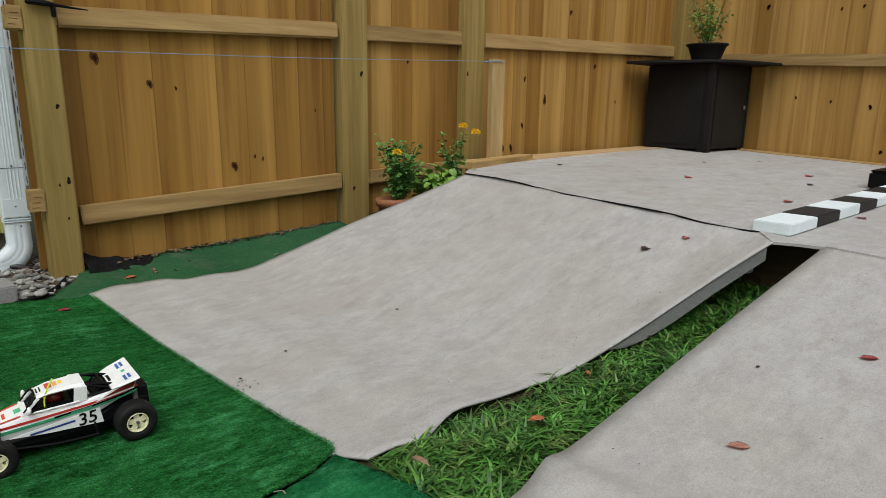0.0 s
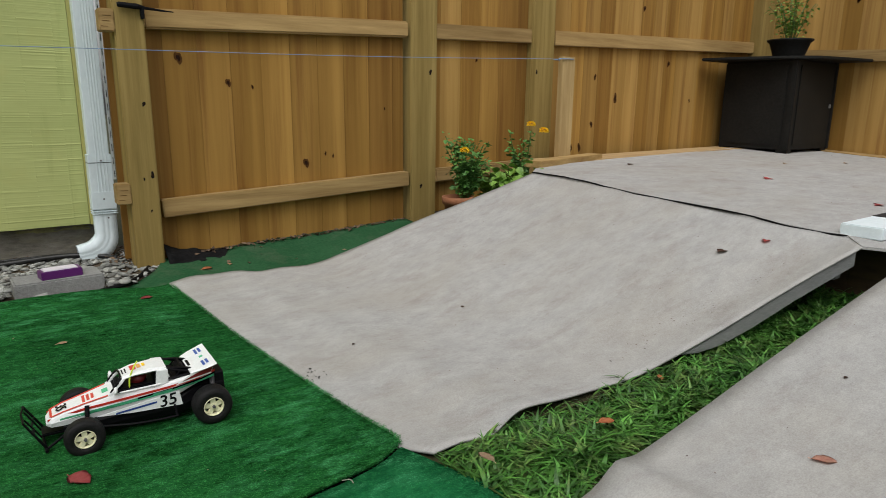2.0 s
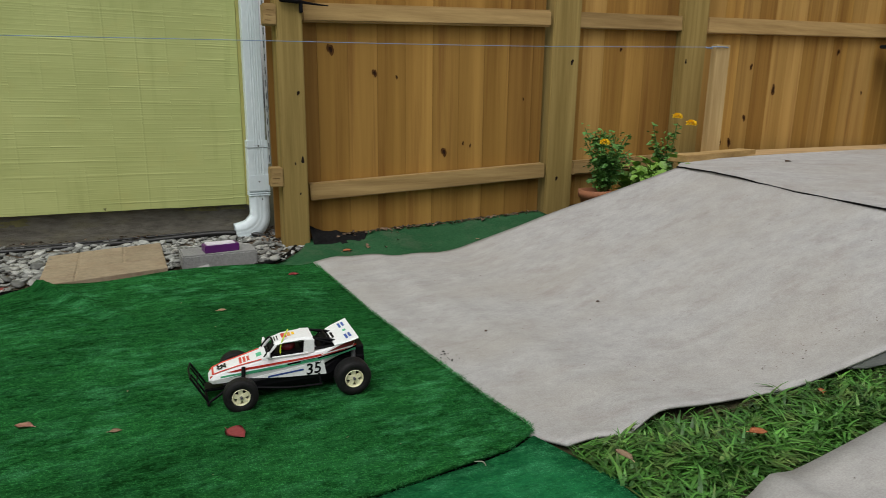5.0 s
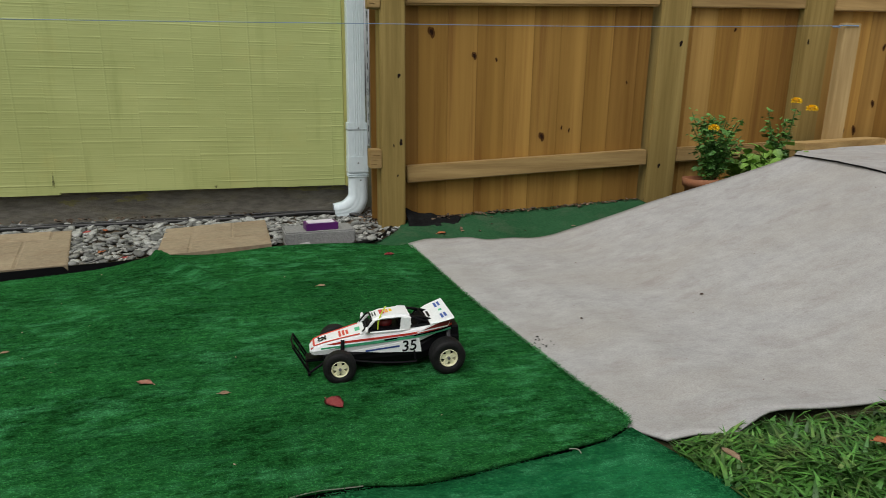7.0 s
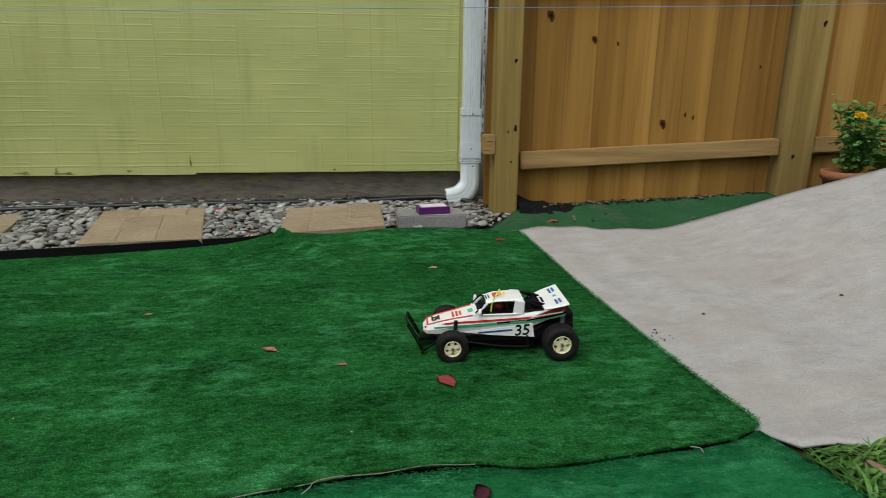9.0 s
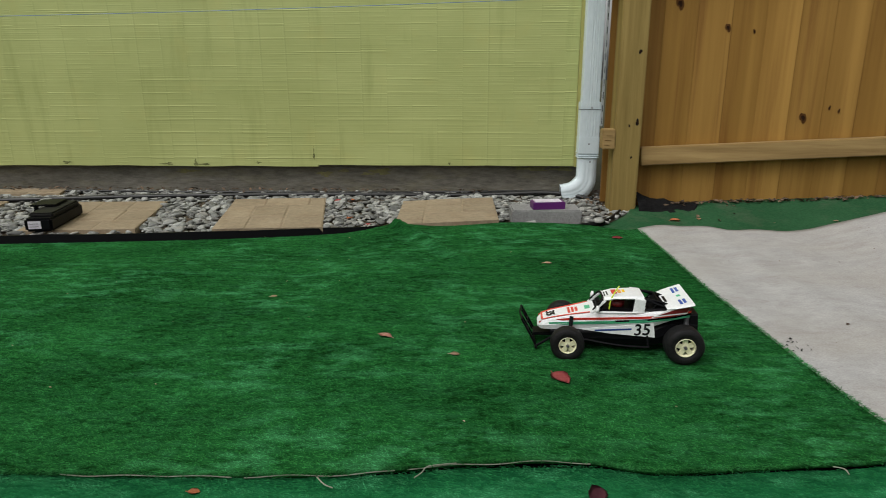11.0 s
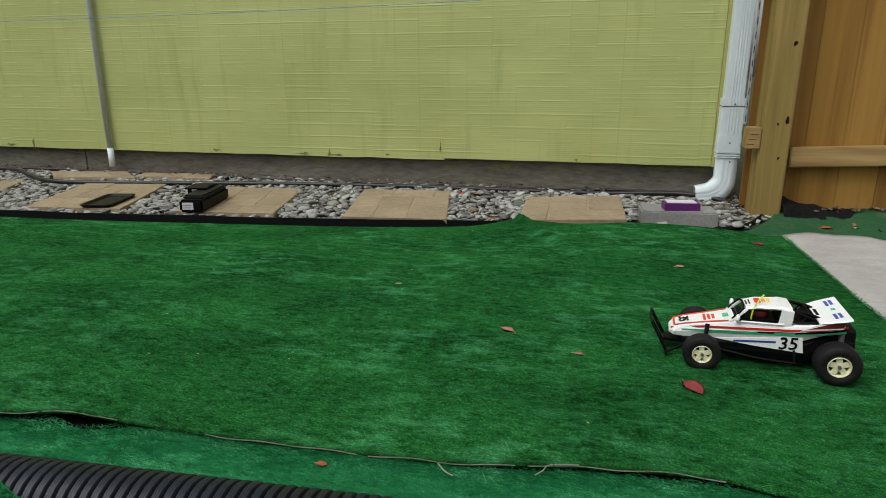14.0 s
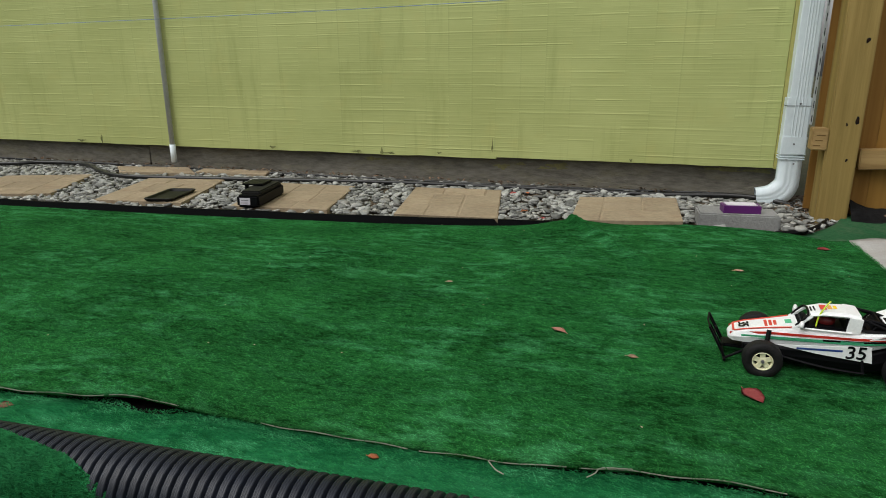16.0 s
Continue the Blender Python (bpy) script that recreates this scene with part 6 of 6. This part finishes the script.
part("hood_border", beam((-0.1802, -0.0215, 0.0672), (-0.1802, 0.0215, 0.0672), 0.0045, 0.0008, 0.0), M["car_red"], shell, "red border line on the hood")
part("roof_vent", joined(*[box(-0.0014, -0.012, 0, 0.0014, 0.012, 0.0008, 0, pose(-0.041 + 0.006 * k, 0, 0.1256 + 0.0016 * k, 0, -15, 0)) for k in range(2)]), M["black_plastic"], shell)
part("roll_bar", tube([(0.075, -0.03, 0.1215), (0.075, 0.03, 0.1215)], 0.003, 6), M["black_plastic"], car)
part("roll_bar", tube([(0.108, -0.031, 0.11), (0.108, 0.031, 0.11)], 0.003, 6), M["black_plastic"], car)
part("motor", joined(tube([(0.075, -0.026, 0.108), (0.075, 0.026, 0.108)], 0.011, 12), box(0.088, -0.02, 0.1, 0.11, 0.02, 0.118, 0.003)), M["black_plastic"], car)
figure = part("figurine", joined(lathe([(0.0, 0.0), (0.017, 0.0), (0.019, 0.014), (0.01, 0.02), (0.0, 0.021)], 12), lathe([(0.0, 0.017), (0.006, 0.018), (0.008, 0.024), (0.006, 0.03), (0.0, 0.032)], 12)), M["car_dark_red"], car, "plain dark red figurine in the cockpit", True)
figure.location = (-0.012, 0.0, 0.097)
part("wing", loft([(0.088, 0.113, 0.1155, 0.058, 0.057), (0.105, 0.118, 0.1205, 0.066, 0.065), (0.13, 0.1255, 0.128, 0.071, 0.07), (0.142, 0.1295, 0.132, 0.072, 0.071)]), M["car_white"], car, "white rear wing with blue lettering bars")
for s in (-1, 1):
    part("wing_fin", prism([(0.056, 0.094), (0.13, 0.106), (0.14, 0.1295), (0.092, 0.1145)], "y", s * 0.058 - 0.001, s * 0.058 + 0.001), M["car_white"], car)
    part("red_stripe", strip([(-0.187, s * 0.0205, 0.0605), (-0.12, s * 0.0335, 0.075), (-0.05, s * 0.0445, 0.083), (0.04, s * 0.0485, 0.0895), (0.1, s * 0.0505, 0.097), (0.14, s * 0.0535, 0.11)], 0.0052, 0.0018), M["car_red"], shell)
    part("green_stripe", strip([(-0.165, s * 0.029, 0.06), (-0.1, s * 0.038, 0.068), (-0.04, s * 0.0455, 0.0745), (0.04, s * 0.05, 0.0815), (0.1, s * 0.051, 0.0905), (0.138, s * 0.053, 0.1)], 0.007, 0.0018), M["car_green"], shell)
    part("fin_stripe", prism([(0.07, 0.1), (0.13, 0.1095), (0.1385, 0.1265), (0.094, 0.11)], "y", s * 0.0595 - 0.0004, s * 0.0595 + 0.0004), M["car_dark_red"], car)
    part("black_stripe", strip([(-0.02, s * 0.0465, 0.0785), (0.05, s * 0.0498, 0.0855), (0.11, s * 0.0512, 0.0955), (0.14, s * 0.0535, 0.105)], 0.004, 0.0022), M["black_plastic"], shell)
    panel = part("side_panel", prism([(-0.1, 0.0605), (0.062, 0.079), (0.067, 0.046), (-0.03, 0.052)], "y", s * 0.0555 - 0.001, s * 0.0555 + 0.001), M["car_white"], car, "white number panel")
    part("decal_bar", strip([(-0.065, s * 0.0565, 0.0585), (0.015, s * 0.0565, 0.0645)], 0.0042, 0.0006), M["car_blue"], panel)
    part("side_bar", tube(smooth_line([(-0.1, s * 0.05, 0.036), (-0.02, s * 0.062, 0.028), (0.048, s * 0.064, 0.026), (0.052, s * 0.062, 0.03), (0.05, s * 0.055, 0.05)], 4), 0.0026, 6), M["black_plastic"], car)


def number(text, size, m, parent):
    """Raised figures made with the built-in font."""
    data = bpy.data.curves.new("number", "FONT")
    data.body, data.size, data.extrude, data.align_x, data.align_y = text, size, 0.0005, "CENTER", "CENTER"
    data.shear = 0.12
    data.offset = 0.0004
    tmp = bpy.data.objects.new("number_tmp", data)
    scene.collection.objects.link(tmp)
    bpy.context.view_layer.update()
    me = bpy.data.meshes.new_from_object(tmp.evaluated_get(bpy.context.evaluated_depsgraph_get()))
    bpy.data.objects.remove(tmp)
    me.materials.clear()
    me.materials.append(M["black_plastic"])
    ob_ = new("number", me)
    ob_.parent = parent
    ob_.matrix_local = m
    return tagged(ob_, "black racing number 35")


number("35", 0.037, pose(0.037, -0.0572, 0.0625, 90, 0, 0) @ pose(0, 0, 0, 0, 0, 4), car)
number("35", 0.037, pose(0.037, 0.0572, 0.0625, 90, 0, 180), car)
number("35", 0.028, pose(-0.162, 0.0, 0.0752, 0, -14, 0) @ pose(0, 0, 0, 0, 0, -90), car)
for k_ in range(2):
    for j_ in range(2):
        part("lettering_bar", box(-0.0028, -0.014 + 0.003 * j_, 0, 0.0028, 0.014 - 0.002 * k_, 0.0008, 0, pose(0.1195 + 0.0085 * j_, 0.037 - 0.074 * k_, 0.1254 + 0.0027 * j_, 0, -17.5, 0)), M["car_blue"], car)
part("emblem", box(-0.004, -0.005, 0, 0.004, 0.005, 0.0008, 0.0003, pose(0.1235, 0.0, 0.1267, 0, -17.5, 0)), M["car_green"], car)
for k_ in range(3):
    w_, tone_ = ((0.006, "car_red"), (0.004, "flame"), (0.003, "yellow"))[k_]
    part("roof_decal", box(-w_, -0.013 + 0.003 * k_, 0, w_, 0.013 - 0.002 * k_, 0.0006, 0, pose((-0.02, -0.008, 0.002)[k_], 0.002 * k_, 0.1317 + 0.0004 * k_, 0, -4 + k_, 0)), M[tone_], shell)
for k_ in range(3):
    part("hood_decal", box(-0.0028, -0.018 + 0.002 * k_, 0, 0.0028, 0.018 - 0.003 * k_, 0.0006, 0, pose(-0.119 + 0.0085 * k_, 0, 0.0829 + 0.002 * k_, 0, -13, 0)), M["car_red"], shell, "red hood decal")
part("hood_decal", box(-0.006, -0.01, 0, 0.006, 0.01, 0.0006, 0, pose(-0.078, 0, 0.0928, 0, -13, 0)), M["car_green"], shell)
part("windscreen_frame", tube(smooth_line([(-0.069, -0.034, 0.098), (-0.049, -0.028, 0.122), (-0.049, 0.028, 0.122), (-0.069, 0.034, 0.098)], 3), 0.0022, 6), M["black_plastic"], car)
part("antenna", tube(smooth_line([(-0.033, -0.03, 0.09), (-0.03, -0.029, 0.12), (-0.02, -0.026, 0.142), (-0.012, -0.022, 0.153)], 5), 0.0016, 6), M["lime_tube"], car, "lime green antenna tube")
part("chassis", loft([(-0.16, 0.03, 0.046, 0.03, 0.03), (-0.1, 0.024, 0.052, 0.05, 0.05), (0.06, 0.024, 0.06, 0.054, 0.052), (0.1, 0.03, 0.075, 0.045, 0.04), (0.165, 0.035, 0.07, 0.032, 0.03)]), M["black_plastic"], car, "black plastic chassis tub")
part("rear_gearbox", loft([(0.09, 0.03, 0.09, 0.035, 0.03), (0.165, 0.034, 0.092, 0.03, 0.024)]), M["black_plastic"], car)
for s in (-1, 1):
    part("front_arm", beam((F + 0.01, s * 0.02, 0.04), (F, s * 0.07, 0.037), 0.012, 0.008, 0.002), M["black_plastic"], car)
    part("rear_arm", beam((R - 0.02, s * 0.025, 0.045), (R, s * 0.066, 0.043), 0.016, 0.012, 0.002), M["black_plastic"], car)
    part("front_damper", tube([(F + 0.008, s * 0.05, 0.042), (F + 0.012, s * 0.036, 0.082)], 0.0045, 8), M["black_plastic"], car)
    part("rear_damper", tube([(R + 0.01, s * 0.05, 0.045), (R + 0.012, s * 0.036, 0.098)], 0.0055, 8), M["shade_grey"], car)
for s in (-1, 1):
    part("bumper_bar", tube([(-0.192, s * 0.047, 0.01), (-0.209, s * 0.046, 0.042), (-0.228, s * 0.043, 0.076)], 0.0026, 8), M["black_plastic"], car, "black tubular bumper upright")
    part("bumper_bar", tube([(-0.2, s * 0.018, 0.026), (-0.212, s * 0.018, 0.048), (-0.226, s * 0.02, 0.073)], 0.0019, 8), M["black_plastic"], car)
    part("bumper_bar", tube(smooth_line([(-0.14, s * 0.02, 0.036), (-0.17, s * 0.036, 0.022), (-0.193, s * 0.047, 0.012)], 4), 0.0028, 8), M["black_plastic"], car)
for x_, wide_, z_, thick_ in ((-0.194, 0.06, 0.013, 0.003), (-0.211, 0.046, 0.047, 0.002), (-0.227, 0.043, 0.075, 0.002)):
    part("bumper_bar", tube([(x_, -wide_, z_), (x_ - 0.004, 0.0, z_ + 0.001), (x_, wide_, z_)], thick_, 8), M["black_plastic"], car, "black tubular bumper cross bar")
part("skid_plate", box(-0.2, -0.02, 0.026, -0.15, 0.02, 0.033, 0.002), M["black_plastic"], car)


def wheel(x_, s, radius, wide, track):
    """A tyre on a five-spoke cream rim, turned on the y axis."""
    hub_ = new("wheel")
    hub_.parent = car
    hub_.location = (x_, s * track, radius - 0.001)
    h = wide / 2
    q = radius
    prof_ = [(0.5 * q, -h * 0.8), (0.66 * q, -h), (0.9 * q, -h * 0.95), (0.985 * q, -h * 0.72), (q, -h * 0.3), (q, h * 0.3), (0.985 * q, h * 0.72), (0.9 * q, h * 0.95), (0.66 * q, h), (0.5 * q, h * 0.8), (0.48 * q, 0.0), (0.5 * q, -h * 0.8)]
    part("tyre", lathe(prof_, 36, "y", False), M["black_rubber"], hub_, "black rubber tyre", True)
    face = s * h * 0.62
    rim = joined(lathe([(0.52 * q, s * h * 0.86), (0.485 * q, s * h * 0.92), (0.42 * q, s * h * 0.55), (0.42 * q, -s * h * 0.6), (0.52 * q, -s * h * 0.6)], 30, "y", False), lathe([(0.0, face + s * 0.003), (0.16 * q, face + s * 0.003), (0.2 * q, face), (0.0, face - s * 0.004)], 20, "y"))
    for k_ in range(5):
        a = 2 * math.pi * k_ / 5 + 0.4
        sp = beam((0.14 * q * math.cos(a), face, 0.14 * q * math.sin(a)), (0.45 * q * math.cos(a), face, 0.45 * q * math.sin(a)), 0.004, 0.27 * q, 0.001, Vector((-math.sin(a), 0, math.cos(a))))
        rim = joined(rim, sp)
    part("rim", rim, M["cream"], hub_, "cream plastic five-spoke rim")
    part("brake_disc", lathe([(0.0, -s * h * 0.2), (0.42 * q, -s * h * 0.2), (0.42 * q, -s * h * 0.3), (0.0, -s * h * 0.3)], 20, "y"), M["black_plastic"], hub_)
    part("hub_nut", lathe([(0.0, face + s * 0.003), (0.09 * q, face + s * 0.003), (0.08 * q, face + s * 0.008), (0.0, face + s * 0.008)], 6, "y"), M["shade_grey"], hub_)


for s in (-1, 1):
    wheel(F, s, 0.0375, 0.032, 0.083)
    wheel(R, s, 0.042, 0.043, 0.078)
